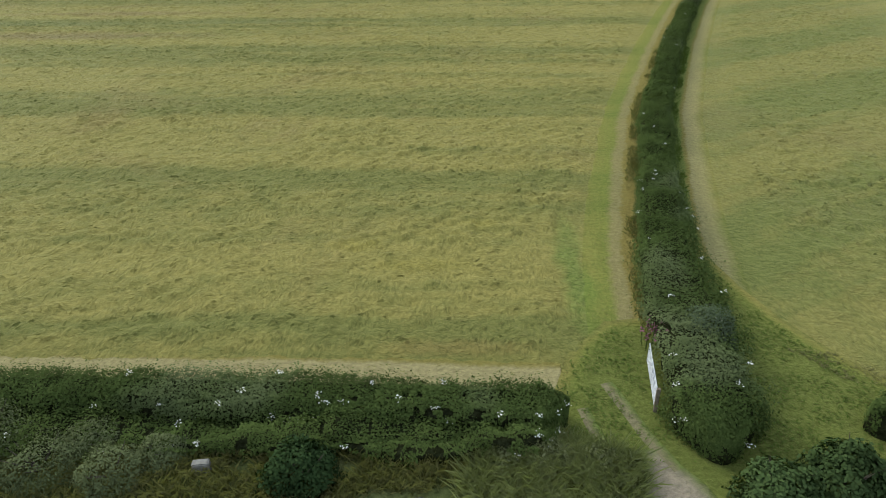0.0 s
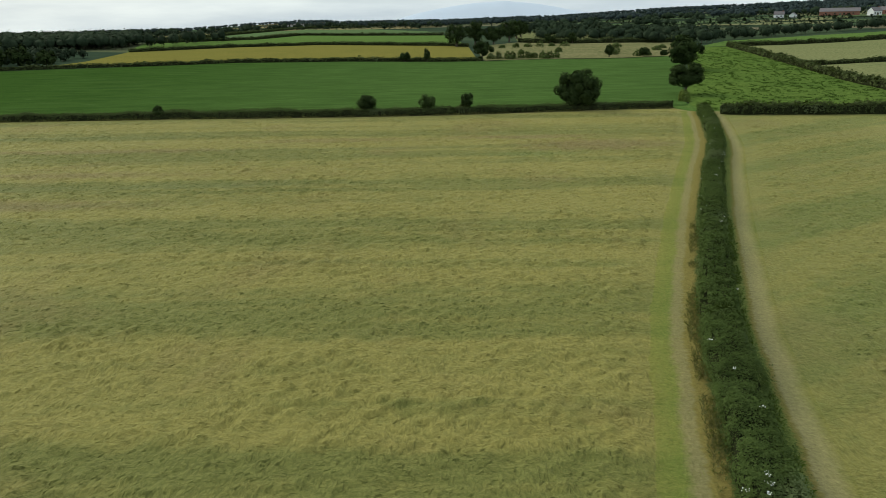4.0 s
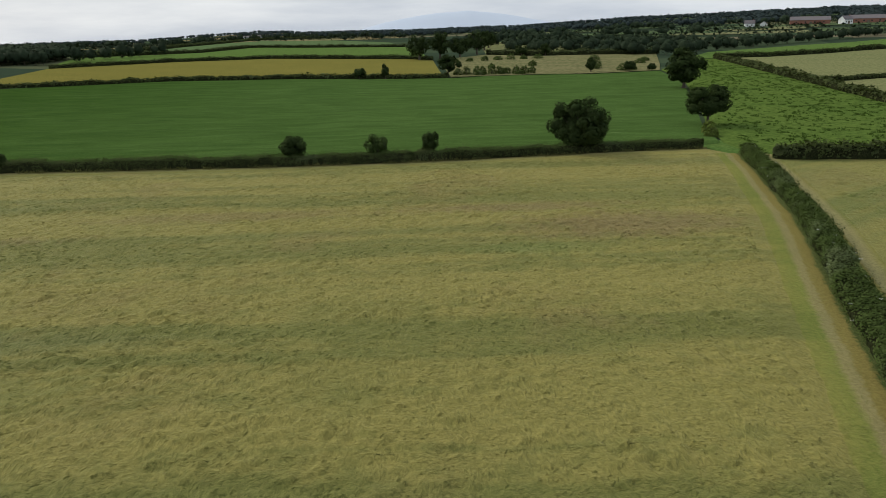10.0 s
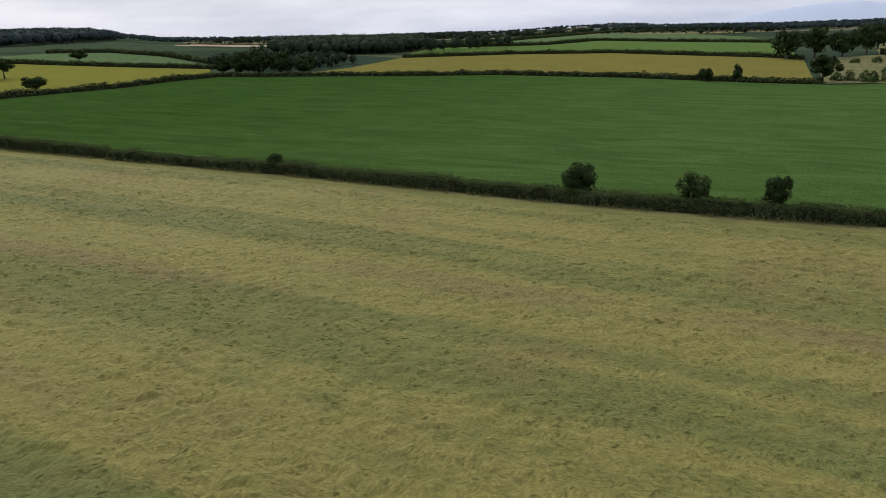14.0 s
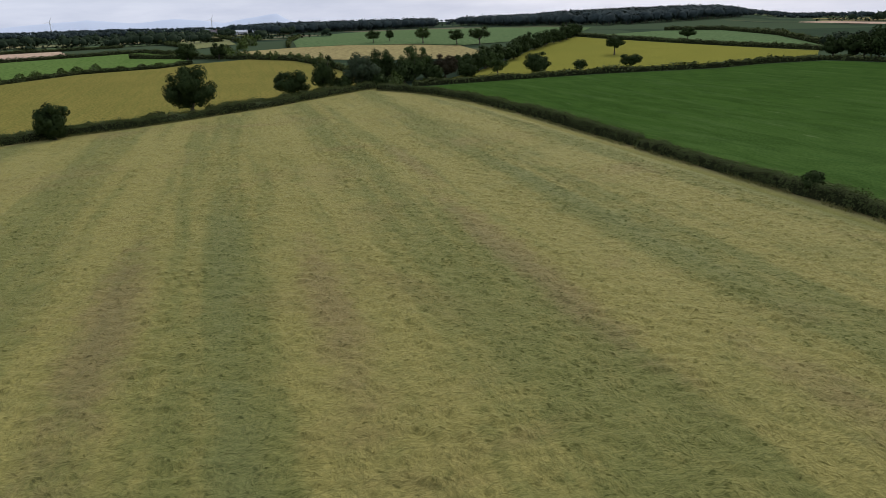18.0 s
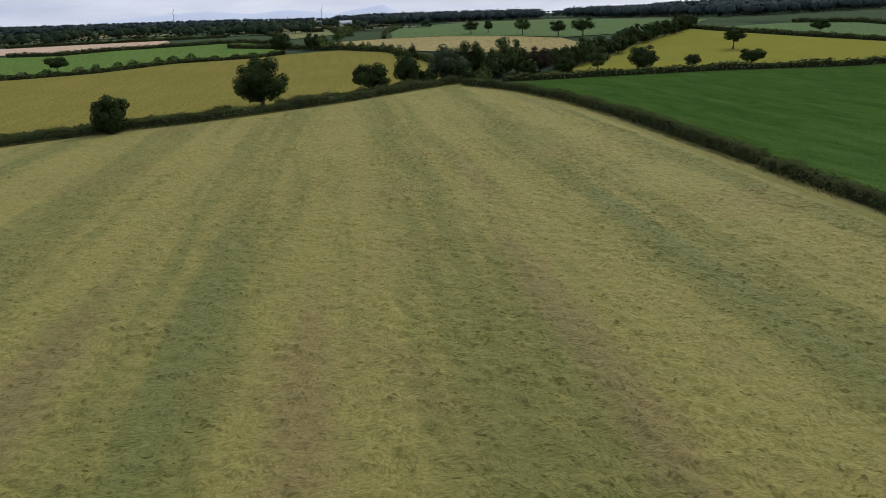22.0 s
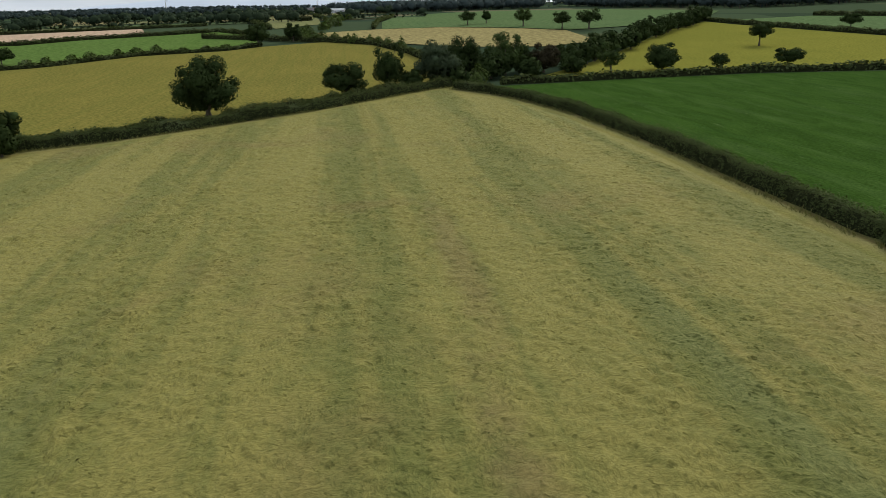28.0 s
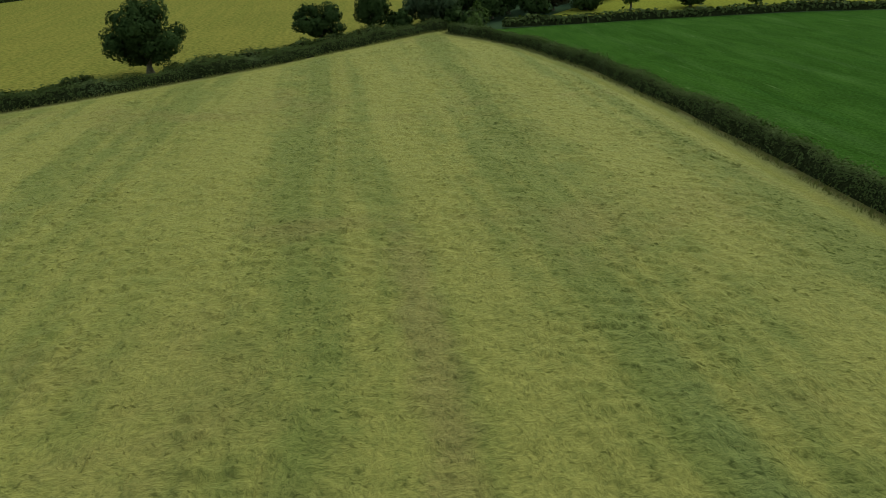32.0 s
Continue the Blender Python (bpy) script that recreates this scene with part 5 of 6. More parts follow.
for n, (x, y) in enumerate(along([(-432, 118), (-414, 129), (-392, 151), (-362, 160)], 7.0, 1.5, 8)):
    bush((x, y), 3.0 + 2.8 * ((n * 29) % 10) / 10, 5.5, "dark green hedgerow bush", 180 + n, 0.6, 260, group="hedgerow bushes")
for n, (x, y, h, w) in enumerate([(-247, 165, 6, 8), (-256, 164, 8, 9), (-256, 177, 8, 9), (-258, 189, 7, 9), (-270, 176, 9, 10), (-262, 204, 6, 9), (-272, 190, 10, 10), (-244, 152, 5, 7)]):
    tree((x, y), h, w, "dark understorey tree in the corner clump", 300 + n, 0.5, 1100, lobes=10, bare=0.0, limbs=3)
for n, (x, y) in enumerate(along([(-452, 112), (-520, 128), (-640, 138), (-760, 140)], 11.0, 3.0, 12)):
    bush((x, y), 3.0 + 3.4 * ((n * 31) % 10) / 10, 7.0, "dark green hedgerow bush", 350 + n, 0.7, 220, group="hedgerow bushes")
bush((-240.5, 169.5), 3.6, 5.0, "dark bush at the meadow corner", 190, 0.35, 700)
bush((-250, 172), 5.0, 7.0, "dark bush at the meadow corner", 191, 0.4, 700)
bush((60.5, 199), 2.2, 3.0, "yellow-green shrub by the pasture", 192, 0.25, 500, mats=(M_BARK, M_SHRUB))
bush((62, 204), 2.8, 3.4, "yellow-green shrub by the pasture", 193, 0.25, 500, mats=(M_BARK, M_SHRUB))

# ---- woods and the far country ----
wood("spruce_wood", spread_spots([(-300, 470), (-236, 512), (-232, 570), (-300, 640), (-400, 600)], 6.5, 1), 10.5, M_WOOD, "dense dark green wood", 201, 1.1, 50, 1.4)
wood("wood_edge", along([(-232, 512), (-215, 540), (-205, 580), (-190, 610)], 9, 3, 2), 10, M_WOOD, "broad-leaved trees at the wood's edge", 202, 1.0, 110)
wood("valley_scrub", spread_spots([(-270, 380), (-205, 372), (-205, 430), (-260, 470), (-300, 430)], 8, 3), 5.5, M_WOOD, "dark scrub along the stream", 203, 0.9, 70)
wood("wood_beyond_scrub", spread_spots([(70, 640), (150, 560), (185, 540), (260, 600), (160, 760)], 15, 4), 8, M_WOOD, "dark broad-leaved wood", 204, 1.2, 56, 1.6)
wood("wood_belt_east", along([(190, 536), (255, 584), (362, 650), (520, 740)], 8, 2.5, 5), 8, M_WOOD, "belt of dark trees", 205, 1.0, 90, 1.4)
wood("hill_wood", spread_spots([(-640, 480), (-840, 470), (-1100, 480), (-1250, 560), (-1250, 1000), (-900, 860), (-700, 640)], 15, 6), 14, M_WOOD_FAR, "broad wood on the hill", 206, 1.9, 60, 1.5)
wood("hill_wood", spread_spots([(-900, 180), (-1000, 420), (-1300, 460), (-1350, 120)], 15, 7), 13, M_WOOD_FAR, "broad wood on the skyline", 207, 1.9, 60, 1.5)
wood("wood_behind_scrub", along([(70, 566), (90, 548), (112, 536), (135, 518), (158, 500), (178, 500)], 5.5, 2.5, 9), 8.5, M_WOOD, "dark broad-leaved trees beyond the rough grass", 208, 0.8, 110, 1.25)
wood("wood_behind_scrub", along([(12, 640), (40, 665), (80, 690), (130, 660)], 7, 3, 10), 10, M_WOOD, "dark broad-leaved trees beyond the mown field", 209, 1.1, 90)
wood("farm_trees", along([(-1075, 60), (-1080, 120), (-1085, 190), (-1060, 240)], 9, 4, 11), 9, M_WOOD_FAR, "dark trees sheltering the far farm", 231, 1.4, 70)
for n, (x, y, h, w) in enumerate([(24, 470, 3, 6), (33, 476, 2.4, 5), (42, 480, 3.4, 5), (50, 484, 2.6, 6), (58, 487, 4, 6), (66, 489, 2.4, 5), (75, 491, 3, 7), (96, 384, 3.6, 6), (101, 386, 2.8, 4), (88, 402, 5, 6), (86, 398, 3, 5), (62, 430, 2.6, 5), (40, 420, 2, 4), (118, 430, 2.6, 6), (126, 448, 2.4, 6), (104, 470, 3, 7), (30, 376, 2.6, 5), (48, 376, 2.2, 5)]):
    bush((x, y), h, w, "dark scrub bush in rough grass", 330 + n, 0.5, 240, group="scrub bushes")
r_far = np.random.default_rng(44)
M_FAR_TONES = [
    (field_material("far_straw", (0.2, 0.17, 0.085), (0.25, 0.21, 0.105), (0.18, 0.17, 0.08), tuft=6.0), "pale straw-coloured field far off"),
    (field_material("far_hay", (0.15, 0.16, 0.08), (0.19, 0.19, 0.095), (0.13, 0.15, 0.07), tuft=6.0), "pale mown field far off"),
    (field_material("far_grass", (0.075, 0.11, 0.052), (0.095, 0.13, 0.06), (0.09, 0.12, 0.06), tuft=6.0), "green pasture far off"),
    (field_material("far_crop", (0.05, 0.08, 0.045), (0.065, 0.095, 0.05), (0.07, 0.1, 0.05), tuft=6.0), "dark green crop far off"),
]


def far_belt(lo, hi, r0, r1, count, mat, wooded, tones, seed):
    """A sector of far country: strips of field seen edge on, hedges along them and trees in the hedges."""
    r = np.random.default_rng(seed)
    lines, spots = [], []
    for n in range(count):
        a, rr = radians(r.uniform(lo, hi)), r0 * (r1 / r0) ** ((n + r.random()) / count)
        wide, deep = r.uniform(0.07, 0.2) * rr, r.uniform(0.05, 0.11) * rr
        skew = r.normal(0, 0.1)
        out, side = np.array([-math.sin(a), math.cos(a)]), np.array([math.cos(a), math.sin(a)])
        mid = np.array([0, 100.0]) + out * rr
        corner = [mid + side * wide * p * 0.5 + out * (deep * q * 0.5 + skew * wide * p * 0.5) for p, q in ((-1, -1), (1, -1), (1, 1), (-1, 1))]
        mat_n, label = M_FAR_TONES[r.choice(len(M_FAR_TONES), p=tones)]
        field("far_field", corner, mat_n, label, 0.1 + 0.012 * n, max(12.0, deep / 3), "field")
        for p, q in ((corner[0], corner[1]), (corner[3], corner[2]), (corner[1], corner[2])):
            long = np.linalg.norm(q - p)
            t = r.random(int(long * 0.55))[:, None]
            lines.append(p + (q - p) * t + r.normal(0, 0.9, (len(t), 2)))
            # trees stand in the hedges by twos and threes
            for k in range(r.poisson(wooded * long / 100)):
                at = p + (q - p) * r.random()
                spots.append(at + r.normal(0, 9, (r.integers(1, 5), 2)) * (side * 0.9 + 0.1))
    p = np.concatenate(lines)
    c = np.c_[p, ground_z(p[:, 0], p[:, 1]) + r.uniform(0.3, 2.7, len(p))]
    v, f = leaves(c, np.tile((0, 0, 1.0), (len(c), 1)), 1.9, 0.7, 1.5, seed)
    mid = v.mean(0)
    ob = put_part("far_hedgerows", rounded(raw_mesh("far_hedgerows", v - mid, f, True), r.normal(0, 0.4, v.shape) + (0, 0, 0.8)), mat)
    ob.location = mid
    tagged(ob, "dark hedgerows dividing the far fields", "hedge", kind="stuff")
    spots = np.concatenate(spots)
    # open ground before the red brick farm
    az, away = np.degrees(np.arctan2(-spots[:, 0], spots[:, 1] - 100)), np.hypot(spots[:, 0], spots[:, 1] - 100)
    spots = spots[(az < -37) | (az > -23) | (away > 1020)]
    wood("far_trees", spots, r.uniform(6, 10.5, len(spots)), mat, "scattered far hedgerow trees", seed + 1, 1.4 if r1 < 1300 else 2.2, 26, 1.5)


far_belt(-45, -6, 720, 1150, 34, M_WOOD, 1.9, (0.0, 0.15, 0.55, 0.3), 501)
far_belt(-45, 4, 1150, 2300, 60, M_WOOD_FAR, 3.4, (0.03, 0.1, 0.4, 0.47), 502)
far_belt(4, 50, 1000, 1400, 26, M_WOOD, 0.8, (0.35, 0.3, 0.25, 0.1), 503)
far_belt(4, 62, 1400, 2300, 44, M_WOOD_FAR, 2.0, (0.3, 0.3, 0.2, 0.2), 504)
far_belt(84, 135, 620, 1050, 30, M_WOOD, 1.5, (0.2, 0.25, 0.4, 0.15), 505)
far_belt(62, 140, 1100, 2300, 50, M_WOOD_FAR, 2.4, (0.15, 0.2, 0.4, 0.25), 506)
a_sky = np.radians(np.arange(-50, 140, 0.2) + r_far.uniform(-0.15, 0.15, 950))
r_sky = 2300 + r_far.uniform(-140, 140, len(a_sky))
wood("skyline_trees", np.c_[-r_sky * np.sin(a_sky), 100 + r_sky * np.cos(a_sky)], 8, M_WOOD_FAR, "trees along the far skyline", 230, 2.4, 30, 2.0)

def ridge(name, azs, els, dist, mat, label):
    """A far range of hills: a long rounded body with its crest and foot."""
    az = np.linspace(azs[0], azs[-1], 70)
    top = 22 + dist * np.tan(np.radians(np.interp(az, azs, els) + 0.035 * (vnoise(az * 1.9, 3.0) - 0.5)))
    rows = []
    for back, k in ((-500, 0.0), (-260, 0.62), (-90, 0.93), (0, 1.0), (130, 0.85), (320, 0.0)):
        d = dist + back * 0.6
        rows.append(np.c_[-d * np.sin(np.radians(az)), 100 + d * np.cos(np.radians(az)), 22 - 60 + (top - 22 + 60) * k])
    v = np.concatenate(rows)
    m, k = len(rows), len(az)
    i, j = np.meshgrid(np.arange(m - 1), np.arange(k - 1), indexing="ij")
    f = np.stack([i * k + j, (i + 1) * k + j, (i + 1) * k + j + 1, i * k + j + 1], -1).reshape(-1, 4)
    return tagged(put_part(name, raw_mesh(name, v, f, True), mat), label, "hills", kind="structure")


# distance haze on the hills is painted: pale blue colour lifted by a glow
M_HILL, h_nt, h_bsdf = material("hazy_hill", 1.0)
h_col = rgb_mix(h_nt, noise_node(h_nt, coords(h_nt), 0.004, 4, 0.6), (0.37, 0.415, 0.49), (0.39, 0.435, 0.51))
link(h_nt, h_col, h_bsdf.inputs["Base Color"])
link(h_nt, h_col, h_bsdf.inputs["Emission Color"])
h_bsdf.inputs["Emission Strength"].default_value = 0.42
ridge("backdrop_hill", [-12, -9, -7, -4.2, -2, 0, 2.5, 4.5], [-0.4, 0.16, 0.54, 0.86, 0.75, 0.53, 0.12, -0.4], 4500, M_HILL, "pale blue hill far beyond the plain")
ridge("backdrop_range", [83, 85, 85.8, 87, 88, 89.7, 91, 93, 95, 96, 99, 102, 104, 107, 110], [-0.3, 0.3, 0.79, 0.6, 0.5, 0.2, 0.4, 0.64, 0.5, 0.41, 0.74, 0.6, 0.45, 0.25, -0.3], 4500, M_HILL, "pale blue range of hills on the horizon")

# ---- loose grass ----
def blades(name, spots, tall, wide, mat, label, seed, lean=0.5, category="grass"):
    """Standing grass: one bent blade of two triangles at each spot."""
    r = np.random.default_rng(seed)
    n = len(spots)
    h = tall * r.uniform(0.5, 1.25, n)
    a = r.uniform(0, 2 * np.pi, n)
    side = np.c_[np.cos(a), np.sin(a), np.zeros(n)] * (wide * r.uniform(0.6, 1.4, n))[:, None]
    tip = np.c_[r.normal(0, lean, (n, 2)) * h[:, None], h]
    g = np.c_[spots, ground_z(spots[:, 0], spots[:, 1])]
    v = np.stack([g - side, g + side, g + 0.55 * tip + side * 0.8 + (0, 0, 0.1), g + tip], 1)
    q = np.arange(4 * n).reshape(n, 4)
    down = np.cross(v[:, 1] - v[:, 0], v[:, 2] - v[:, 0])[:, 2] < 0
    q[down] = q[down][:, ::-1]
    f = np.concatenate([q[:, [0, 1, 2]], q[:, [0, 2, 3]]])
    mid = np.array([*spots.mean(0), 0.0])
    ob = put_part(name, raw_mesh(name, v.reshape(-1, 3) - mid, f), mat)
    ob.location = mid
    return tagged(ob, label, category, kind="stuff")


def clumped(outline, per_square, seed, patch=0.6, keep=0.35):
    """Random spots in an outline, thinned into clumps."""
    r = np.random.default_rng(seed)
    line = np.asarray(outline, float)
    lo, hi = line.min(0), line.max(0)
    n = int(per_square * (hi[0] - lo[0]) * (hi[1] - lo[1]))
    p = r.uniform(lo, hi, (n, 2))
    inside = np.zeros(n, bool)
    for (ax, ay), (bx, by) in zip(line, np.roll(line, -1, 0)):
        cross = (ay > p[:, 1]) != (by > p[:, 1])
        inside ^= cross & (p[:, 0] < (bx - ax) * (p[:, 1] - ay) / (by - ay + 1e-12) + ax)
    return p[inside & (vnoise(p[:, 0] * patch, p[:, 1] * patch, seed) > keep * r.uniform(0.6, 1.4, n))]


def strewn(name, spots, size, long, mat, label, seed, tall, lie):
    """Loose stalks lying on the tufts of cut grass."""
    c = np.c_[spots, ground_z(spots[:, 0], spots[:, 1]) + 0.04 + tufts(spots[:, 0], spots[:, 1], tall, lie)]
    v, f = leaves(c, np.tile((0, 0, 1.0), (len(c), 1)), size, 0.16, long, seed)
    ob = put_part(name, raw_mesh(name, v, f), mat)
    return tagged(ob, label, "cut hay", kind="stuff")


r_hay = np.random.default_rng(61)
strewn("hay_stalks", clumped([(x, y) for x, y in meadow], 3.2, 62, 0.9, 0.3), 0.036, 11.0, M_STALK, "loose stalks lying on the cut grass", 63, 0.4, 3)
strewn("hay_stalks_east", clumped([(21, 32), (21, 50), (35, 92), (60, 160), (85, 165), (60, 90), (56, 29)], 3.2, 64, 0.9, 0.3), 0.036, 11.0, M_STALK, "loose stalks lying on the cut grass", 65, 0.38, 9)


def lips(name, spots, outline, mat, label, seed, tall, lie):
    """Raised edges of the tufts: short bowed flaps of matted grass, faced away from the sun to read dark."""
    r = np.random.default_rng(seed)
    rim = np.asarray(outline, float)
    near = np.full(len(spots), 1e9)
    for (ax, ay), (bx, by) in zip(rim, np.roll(rim, -1, 0)):
        dx, dy = bx - ax, by - ay
        t = np.clip(((spots[:, 0] - ax) * dx + (spots[:, 1] - ay) * dy) / (dx * dx + dy * dy), 0, 1)
        near = np.minimum(near, np.hypot(spots[:, 0] - ax - t * dx, spots[:, 1] - ay - t * dy))
    lane = np.cos((spots[:, 1] - 134.0) * 2 * np.pi / 21.5)
    spots = spots[(near > 4.5) & (r.random(len(spots)) < 0.45 + 0.55 * np.clip(lane * 1.6, 0, 1))]
    n = len(spots)
    base = np.c_[spots, ground_z(spots[:, 0], spots[:, 1]) + tufts(spots[:, 0], spots[:, 1], tall, lie) - 0.03]
    a = -0.8 + r.normal(0, 0.5, n)
    face = np.c_[np.cos(a), np.sin(a), np.zeros(n)]
    side = np.c_[-np.sin(a), np.cos(a), np.zeros(n)]
    wide, high = r.uniform(0.1, 0.34, n)[:, None], (r.uniform(0.035, 0.095, n) * r.uniform(0.7, 1.2, n))[:, None]
    up = np.array([0, 0, 1.0])
    crest = base + up * high - face * high * 0.4
    v = np.stack([base - side * wide + face * 0.04, crest - side * wide * 0.45, crest + side * wide * 0.5 + up * high * r.uniform(-0.3, 0.2, (n, 1)), base + side * wide + face * 0.04, base + face * 0.1], 1)
    q = np.arange(5 * n).reshape(n, 5)
    f = np.concatenate([q[:, [4, 1, 0]], q[:, [4, 2, 1]], q[:, [4, 3, 2]]])
    return tagged(put_part(name, raw_mesh(name, v.reshape(-1, 3), f), mat), label, "cut hay", kind="stuff")


lips("hay_tufts", clumped([(x, y) for x, y in meadow], 5.4, 162, 1.1, 0.4), meadow, M_HAY, "raised edges of matted cut grass", 163, 0.4, 3)
EAST_CUT = [(20, 31), (20, 50), (34, 92), (59, 160), (85, 165), (60, 90), (56, 29)]
lips("hay_tufts_east", clumped(EAST_CUT, 4.0, 164, 1.1, 0.4), EAST_CUT, M_HAY_EAST, "raised edges of matted cut grass", 165, 0.38, 9)
blades("verge_grass", clumped([(-40, 17.8), (-40, 22.2), (6.4, 22.0), (6.2, 18.4), (3, 18.0), (1.6, 18.9), (-1.6, 18.8), (-3.2, 18.0), (-5, 17.6)], 170, 66, 0.7, 0.2), 0.5, 0.014, M_BLADE, "tall seeding grass on the verge", 67)
blades("feather_grass", clumped([(1.8, 18.0), (2.4, 20.6), (5.5, 21.6), (7.9, 21.4), (9.2, 20.6), (9.2, 19.4), (8.4, 17.6)], 420, 66, 0.9, 0.15), 0.85, 0.013, M_FEATHER, "tall pale feathery grass beside the track", 68)


def low_grass(name, spots, mat, label, seed):
    """Short trodden grass: small blades spread over the ground."""
    r = np.random.default_rng(seed)
    c = np.c_[spots, ground_z(spots[:, 0], spots[:, 1]) + r.uniform(0.1, 0.16, len(spots))]
    v, f = leaves(c, np.tile((0, 0, 1.0), (len(c), 1)), 0.05, 0.3, 4.0, seed)
    return tagged(put_part(name, raw_mesh(name, v, f), mat), label, "grass", kind="stuff")


low_grass("gateway_grass", clumped([(5.9, 20.4), (6.4, 25), (8, 29), (11, 30.4), (12, 20.5)], 45, 68, 0.9, 0.5), M_LUSHBLADE, "short lush grass in the gateway", 69)
low_grass("corner_grass", clumped([(13, 20), (14.5, 30), (16, 40), (17.2, 36), (18.6, 31), (20, 27.5), (22, 25), (38, 22.8), (38, 20)], 45, 70, 0.9, 0.5), M_LUSHBLADE, "rank green grass in the field corner", 71)
blades("hedge_foot_grass", clumped([(x - 2.3, y) for x, y in HEDGE_EAST[2:8]] + [(x - 1.2, y) for x, y in HEDGE_EAST[7:1:-1]], 80, 72, 0.5, 0.4), 0.3, 0.016, M_BLADE, "golden uncut grass along the hedge", 73)
blades("hedge_foot_grass_east", clumped([(x + 1.2, y) for x, y in HEDGE_EAST[2:8]] + [(x + 2.2, y) for x, y in HEDGE_EAST[7:1:-1]], 80, 74, 0.5, 0.4), 0.28, 0.016, M_LUSHBLADE, "green uncut grass along the hedge", 75)
tus = clumped([(66, 205), (62, 180), (122, 178), (122, 212), (136, 290), (150, 370), (160, 440), (118, 380)], 0.35, 76, 0.4, 0.5)
tus_c = np.repeat(tus, 9, 0) + r_hay.normal(0, 0.3, (len(tus) * 9, 2))
blades("tussocks", tus_c, 0.3, 0.1, M_RUSH, "dark rushy tussocks in the pasture", 77)

def foot_grass(line, near, far, seed, per=9):
    """Bleached uncut grass along one side of a hedge's foot."""
    p, _ = resample(line, 1.0 / per)
    r = np.random.default_rng(seed)
    way = np.gradient(p, axis=0)
    way /= np.linalg.norm(way, axis=1)[:, None] + 1e-9
    spots = p + np.c_[-way[:, 1], way[:, 0]] * r.uniform(min(near, far), max(near, far), len(p))[:, None] + r.normal(0, 0.15, p.shape)
    keep = vnoise(spots[:, 0] * 0.5, spots[:, 1] * 0.5, seed) > 0.3
    return blades("hedge_foot_grass", spots[keep], 0.6, 0.05, M_BLADE, "bleached uncut grass at the hedge's foot", seed)


foot_grass(HEDGE_NORTH, -1.2, -2.2, 401, 14)
foot_grass(HEDGE_WEST[1:], -1.0, -2.2, 402, 14)

# ---- roadside ----
low_grass("golden_grass", clumped([(18.4, 28.2), (20.2, 25.8), (24, 24.6), (23.4, 25.6), (20.4, 28)], 60, 90, 0.8, 0.2), M_BLADE, "golden seeding grass in the field corner", 91)
hedge([(-30, 21.9), (-19, 21.5), (-4, 21.4), (6.0, 21.6)], 2.2, 0.85, 0.07, 1100, (M_TWIG, M_WEED), "nettles and weeds below the roadside hedge", 81, 0.7, 24, name="weeds")
bush((-4.6, 19.6), 1.8, 3.4, "dark glossy bush on the verge", 82, 0.1, 4600, (M_BARK, M_HOLLY))
for n, (x, y, h, w) in enumerate([(14.1, 18.2, 2.4, 3.8), (17.0, 19.2, 2.7, 3.6), (19.8, 18.6, 2.2, 3.4)]):
    bush((x, y), h, w, "broad-leaved green sapling by the lane", 83 + n, 0.12, 5000, (M_BARK, M_SYCAMORE))
for n, (x, y, h, w) in enumerate([(-18.6, 21.4, 2.0, 4.2), (-15.6, 19.9, 1.4, 4.0), (-12.4, 19.6, 1.3, 3.6), (-10.6, 20.9, 1.0, 2.8), (-18.8, 19.4, 1.5, 3.6), (-14.0, 21.3, 1.2, 3.2)]):
    bush((x, y), h, w, "rank grey-green shrub on the verge", 86 + n, 0.06, 5200, (M_BARK, M_GREYSHRUB), group="verge shrubs")
for n, (x, y, h, w) in enumerate([(3.6, 20.4, 0.9, 2.6), (5.6, 20.6, 1.1, 2.6), (7.6, 20.4, 1.0, 2.4)]):
    bush((x, y), h, w, "pale feathery shrub beside the track", 93 + n, 0.06, 2600, (M_BARK, M_FEATHER), group="feathery shrubs")
bush((14.3, 28.4), 2.6, 3.6, "grey-green willow in the hedge", 88, 0.06, 9000, (M_BARK, M_WILLOW))
bush((13.4, 24.6), 2.2, 3.6, "dark green thorn at the hedge end", 89, 0.065, 9000)


def willowherb(x, y):
    top = thing("willowherb", (x, y, float(ground_z(x, y))), "mauve willowherb flowering beside the gate", "flower")
    r = np.random.default_rng(5)
    stems, heads = [], []
    for n in range(16):
        bx, by, h = r.normal(0, 0.3), r.normal(0, 0.3), r.uniform(1.0, 1.5)
        stems.append(tube([(bx, by, 0), (bx * 1.1, by * 1.1, h * 0.6), (bx * 1.2, by * 1.2, h)], [0.02, 0.015, 0.008], 5))
        heads.append(np.c_[bx * 1.2 + r.normal(0, 0.05, 9), by * 1.2 + r.normal(0, 0.05, 9), r.uniform(h * 0.7, h * 1.05, 9)])
    v, f = joined(stems)
    put_part("stem", raw_mesh("stem", v, f, True), M_WEED, top)
    c = np.concatenate(heads)
    v, f = leaves(c, np.tile((0, 0, 1.0), (len(c), 1)), 0.09, 0.9, 1.2, 6)
    tagged(put_part("blossom", raw_mesh("blossom", v, f), M_MAUVE, top, "faded mauve petals"), kind="stuff")
    return top


willowherb(11.5, 28.4)


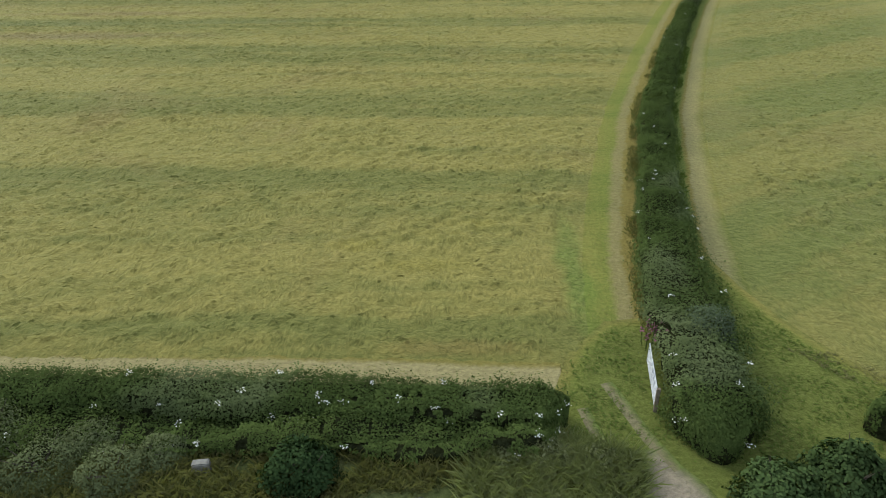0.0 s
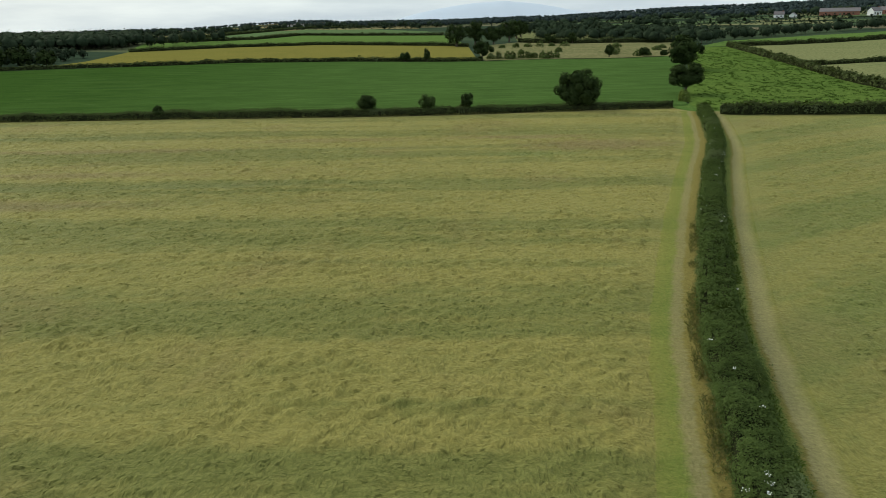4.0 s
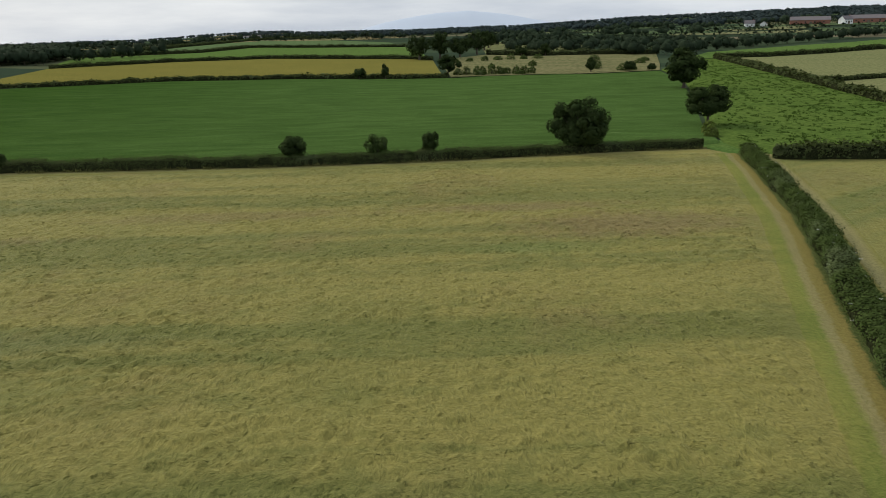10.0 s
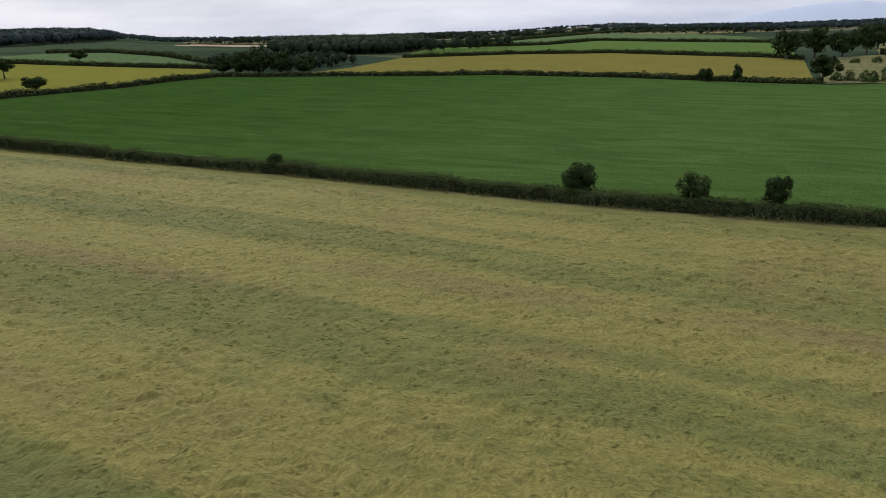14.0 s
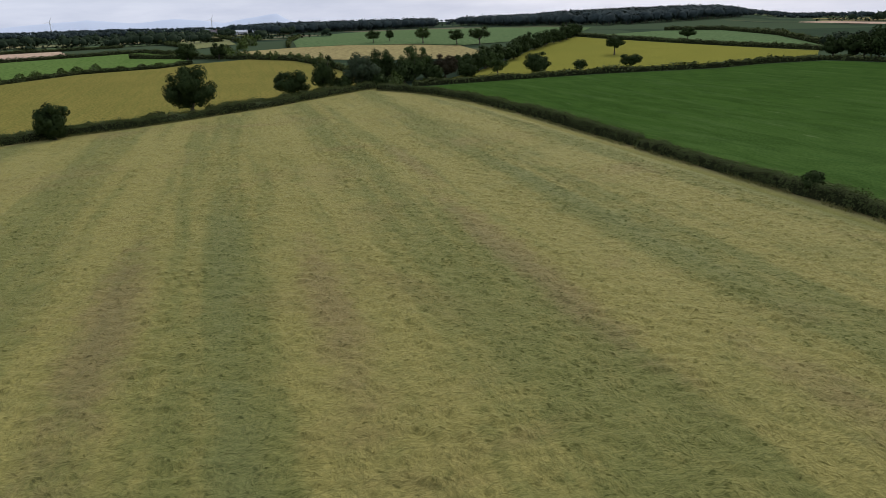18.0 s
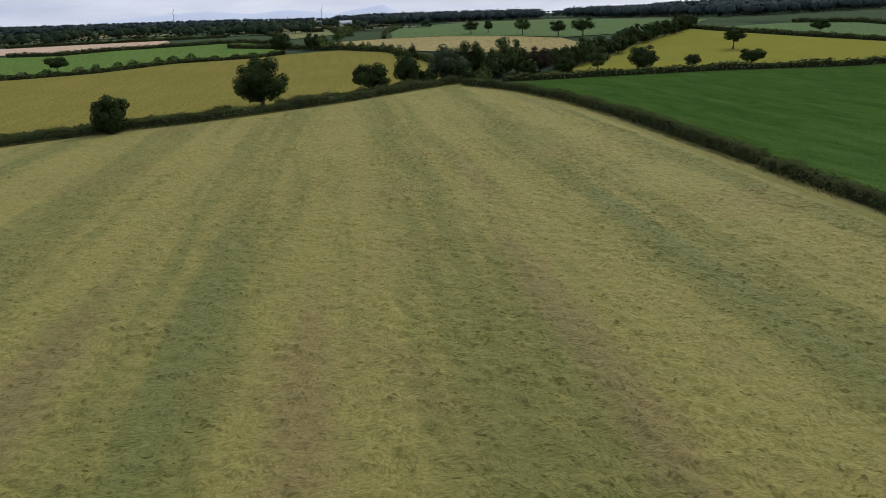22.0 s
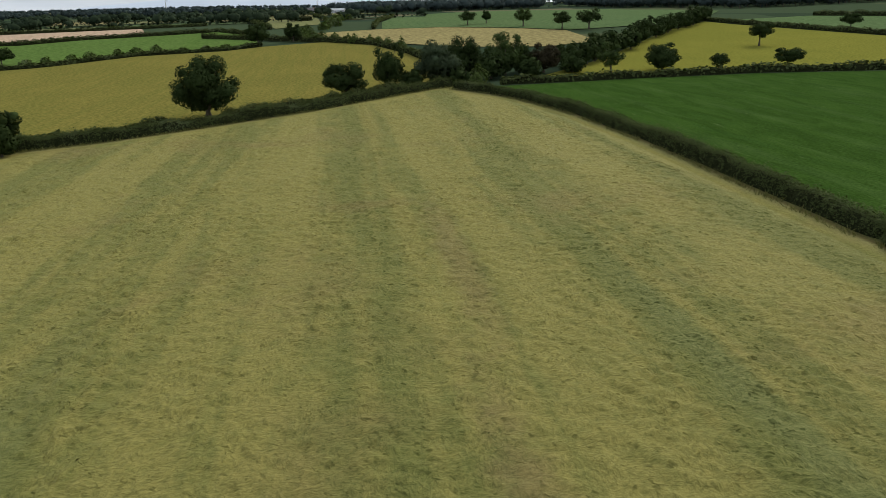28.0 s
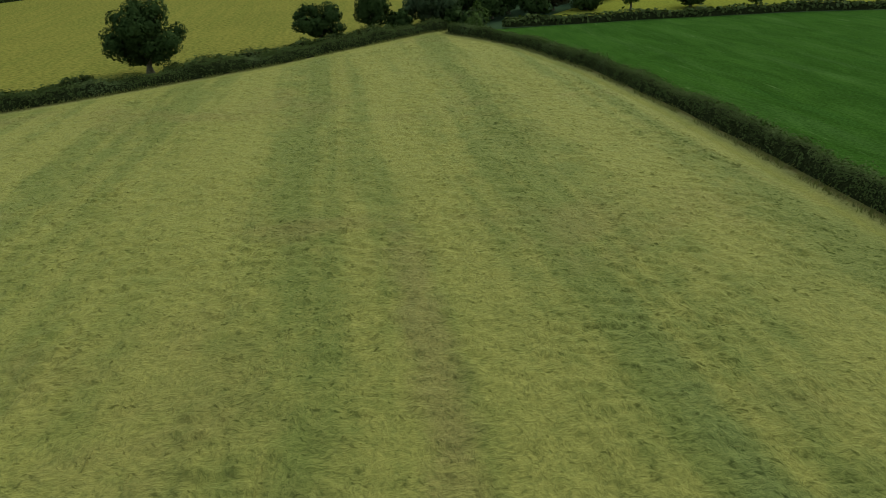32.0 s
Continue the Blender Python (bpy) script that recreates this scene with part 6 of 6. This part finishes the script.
def field_gate(x, y, turn, length, tall):
    """A galvanised seven-bar gate standing open on its post."""
    top = thing("field_gate", (x, y, float(ground_z(x, y))), "open galvanised steel field gate against the hedge", "gate")
    top.rotation_euler = (0, 0, radians(turn))
    for z in (0.14, 0.3, 0.45, 0.6, 0.76, 0.94, tall):
        v, f = tube([(0.05, 0, z), (length, 0, z)], [0.024 if z < tall else 0.03] * 2, 8)
        put_part("bar", raw_mesh("bar", v, f, True), M_STEEL, top)
    for s in (0.06, length * 0.5, length):
        v, f = tube([(s, 0, 0.1), (s, 0, tall + 0.03)], [0.03, 0.03], 8)
        put_part("stile", raw_mesh("stile", v, f, True), M_STEEL, top)
    for s0, s1 in ((0.06, length * 0.5), (length, length * 0.5)):
        v, f = tube([(s0, 0.02, 0.14), (s1, 0.02, tall)], [0.018, 0.018], 6)
        put_part("brace", raw_mesh("brace", v, f, True), M_STEEL, top)
    post = part("gate_post", box((0.16, 0.16, 1.45), (-0.16, 0, 0.68), 0.02), M_POST, top, "weathered timber post")
    for z in (0.3, 0.94):
        part("hinge", box((0.16, 0.05, 0.05), (-0.03, 0, z), 0.008), M_STEEL, post, "steel hinge")
    return top


field_gate(10.65, 23.75, 82, 3.5, 1.14)


def marker_stone(x, y):
    bm = bmesh.new()
    bmesh.ops.create_cube(bm, size=1.0)
    for v in bm.verts:
        v.co.x *= 0.68 if v.co.z > 0 else 0.8
        v.co.y *= 0.36 if v.co.z > 0 else 0.46
        v.co.z = (v.co.z + 0.5) * 0.62
    bmesh.ops.bevel(bm, geom=bm.edges[:], offset=0.04, segments=2, affect="EDGES")
    me = bpy.data.meshes.new("marker_stone")
    bm.to_mesh(me)
    bm.free()
    ob = put_part("marker_stone", me, M_STONE)
    ob.location = (x, y, float(ground_z(x, y)) - 0.06)
    ob.rotation_euler = (0, 0, 0.15)
    return tagged(ob, "squat grey concrete block on the verge", "block")


marker_stone(-8.8, 19.9)


# ---- far buildings ----
def building(name, x, y, turn, size, ridge_up, walls, roof, label, windows=3, chimney=False):
    """A gabled house or barn: walls, a pitched roof with eaves, doors and windows."""
    w, d, h = size
    top = thing(name, (x, y, float(ground_z(x, y)) - 0.2), label, "building")
    top.rotation_euler = (0, 0, radians(turn))
    bm = bmesh.new()
    c = [bm.verts.new(p) for p in ((-w / 2, -d / 2, 0), (w / 2, -d / 2, 0), (w / 2, d / 2, 0), (-w / 2, d / 2, 0), (-w / 2, -d / 2, h), (w / 2, -d / 2, h), (w / 2, d / 2, h), (-w / 2, d / 2, h), (-w / 2, 0, h + ridge_up), (w / 2, 0, h + ridge_up))]
    for q in ((0, 1, 5, 4), (2, 3, 7, 6), (1, 2, 6, 9, 5), (3, 0, 4, 8, 7)):
        bm.faces.new([c[n] for n in q])
    part("wall", bm, walls, top)
    for side in (-1, 1):
        bm = bmesh.new()
        e, t = 0.5, 0.25
        pts = [(-w / 2 - e, side * (d / 2 + e), h - e * ridge_up / (d / 2)), (w / 2 + e, side * (d / 2 + e), h - e * ridge_up / (d / 2)), (w / 2 + e, 0, h + ridge_up), (-w / 2 - e, 0, h + ridge_up)]
        lo = [bm.verts.new(p) for p in pts]
        up = [bm.verts.new((p[0], p[1], p[2] + t)) for p in pts]
        for q in ([lo[0], lo[1], lo[2], lo[3]], up[::-1], *[[lo[n], up[n], up[(n + 1) % 4], lo[(n + 1) % 4]] for n in range(4)]):
            bm.faces.new(q)
        part("roof", bm, roof, top)
    for n in range(windows):
        px = -w / 2 + w * (n + 0.7) / (windows + 0.4)
        for side in (-1, 1):
            win = part("window", box((min(1.6, w / 8) + 0.2, 0.12, 1.6), (px, side * (d / 2 + 0.03), h * 0.55)), M_POST, top)
            part("pane", box((min(1.6, w / 8), 0.05, 1.4), (px, side * (d / 2 + 0.08), h * 0.55)), M_PANE, win)
    part("door", box((1.2 if h < 5.5 else 3.0, 0.14, 2.1 if h < 5.5 else 3.4), (w * 0.02, -d / 2 - 0.03, 1.15 if h < 5.5 else 1.8)), M_POST, top)
    if chimney:
        part("chimney", box((0.9, 0.9, 1.8), (w * 0.38, 0, h + ridge_up + 0.4)), M_BRICK, top)
    return top


building("barn", 508, 980, -26, (46, 16, 5.5), 4.2, M_BRICK, M_SLATE, "long red brick farm barn", 4)
building("barn", 572, 962, -26, (38, 16, 5.5), 4.2, M_BRICK, M_SLATE, "long red brick farm barn", 4)
building("farmhouse", 528, 935, 20, (14, 9, 6), 4.0, M_RENDER, M_SLATE, "white rendered farmhouse with grey roof", 3, True)
building("farmhouse", 432, 985, -20, (12, 8, 5), 3.6, M_RENDER, M_SLATE, "white rendered house among trees", 2, True)
building("farmhouse", 446, 975, 60, (16, 8, 3.6), 3.0, M_RENDER, M_SLATE, "low white rendered farm range", 3)
building("barn", -672, 106, 70, (13, 8, 2.4), 1.0, M_TWIG, M_TWIG, "low dark field shed", 0)
building("barn", -1050, 135, 80, (24, 10, 3.6), 2.4, M_SHEET, M_SHEET, "pale sheeted farm shed", 0)
building("barn", -1052, 165, 75, (20, 10, 3.6), 2.4, M_SHEET, M_SHEET, "pale sheeted farm shed", 0)
building("farmhouse", -1040, 102, 80, (11, 8, 4.5), 3, M_RENDER, M_SLATE, "white rendered farmhouse on the ridge", 3, True)
building("barn", -290, 1420, 10, (34, 14, 3.2), 1.8, M_SHEET, M_SLATE, "long pale sheeted sheds", 0)
building("barn", -322, 1412, 10, (26, 14, 3), 1.6, M_SHEET, M_SLATE, "long pale sheeted sheds", 0)


def turbine(az, dist, hub, label):
    """A far wind turbine: tapered tower, nacelle and three blades at rest."""
    x, y = -dist * math.sin(radians(az)), 100 + dist * math.cos(radians(az))
    top = thing("wind_turbine", (x, y, float(ground_z(x, y))), label, "wind turbine")
    v, f = tube([(0, 0, 0), (0, 0, hub)], [1.6, 0.9], 10)
    put_part("tower", raw_mesh("tower", v, f, True), M_RENDER, top)
    part("nacelle", box((3.4, 1.6, 1.6), (0, 0, hub + 0.4), 0.2), M_RENDER, top)
    for n in range(3):
        a = radians(25 + 120 * n)
        way = Vector((0, math.sin(a), math.cos(a)))
        v, f = tube([Vector((1.9, 0, hub + 0.4)) + way * s for s in (0, 4, 17)], [0.5, 0.8, 0.12], 6)
        put_part("blade", raw_mesh("blade", v, f, True), M_RENDER, top)
    return top


turbine(101.2, 2250, 30, "distant white wind turbine on the horizon")
turbine(90.4, 2250, 28, "distant white wind turbine on the horizon")
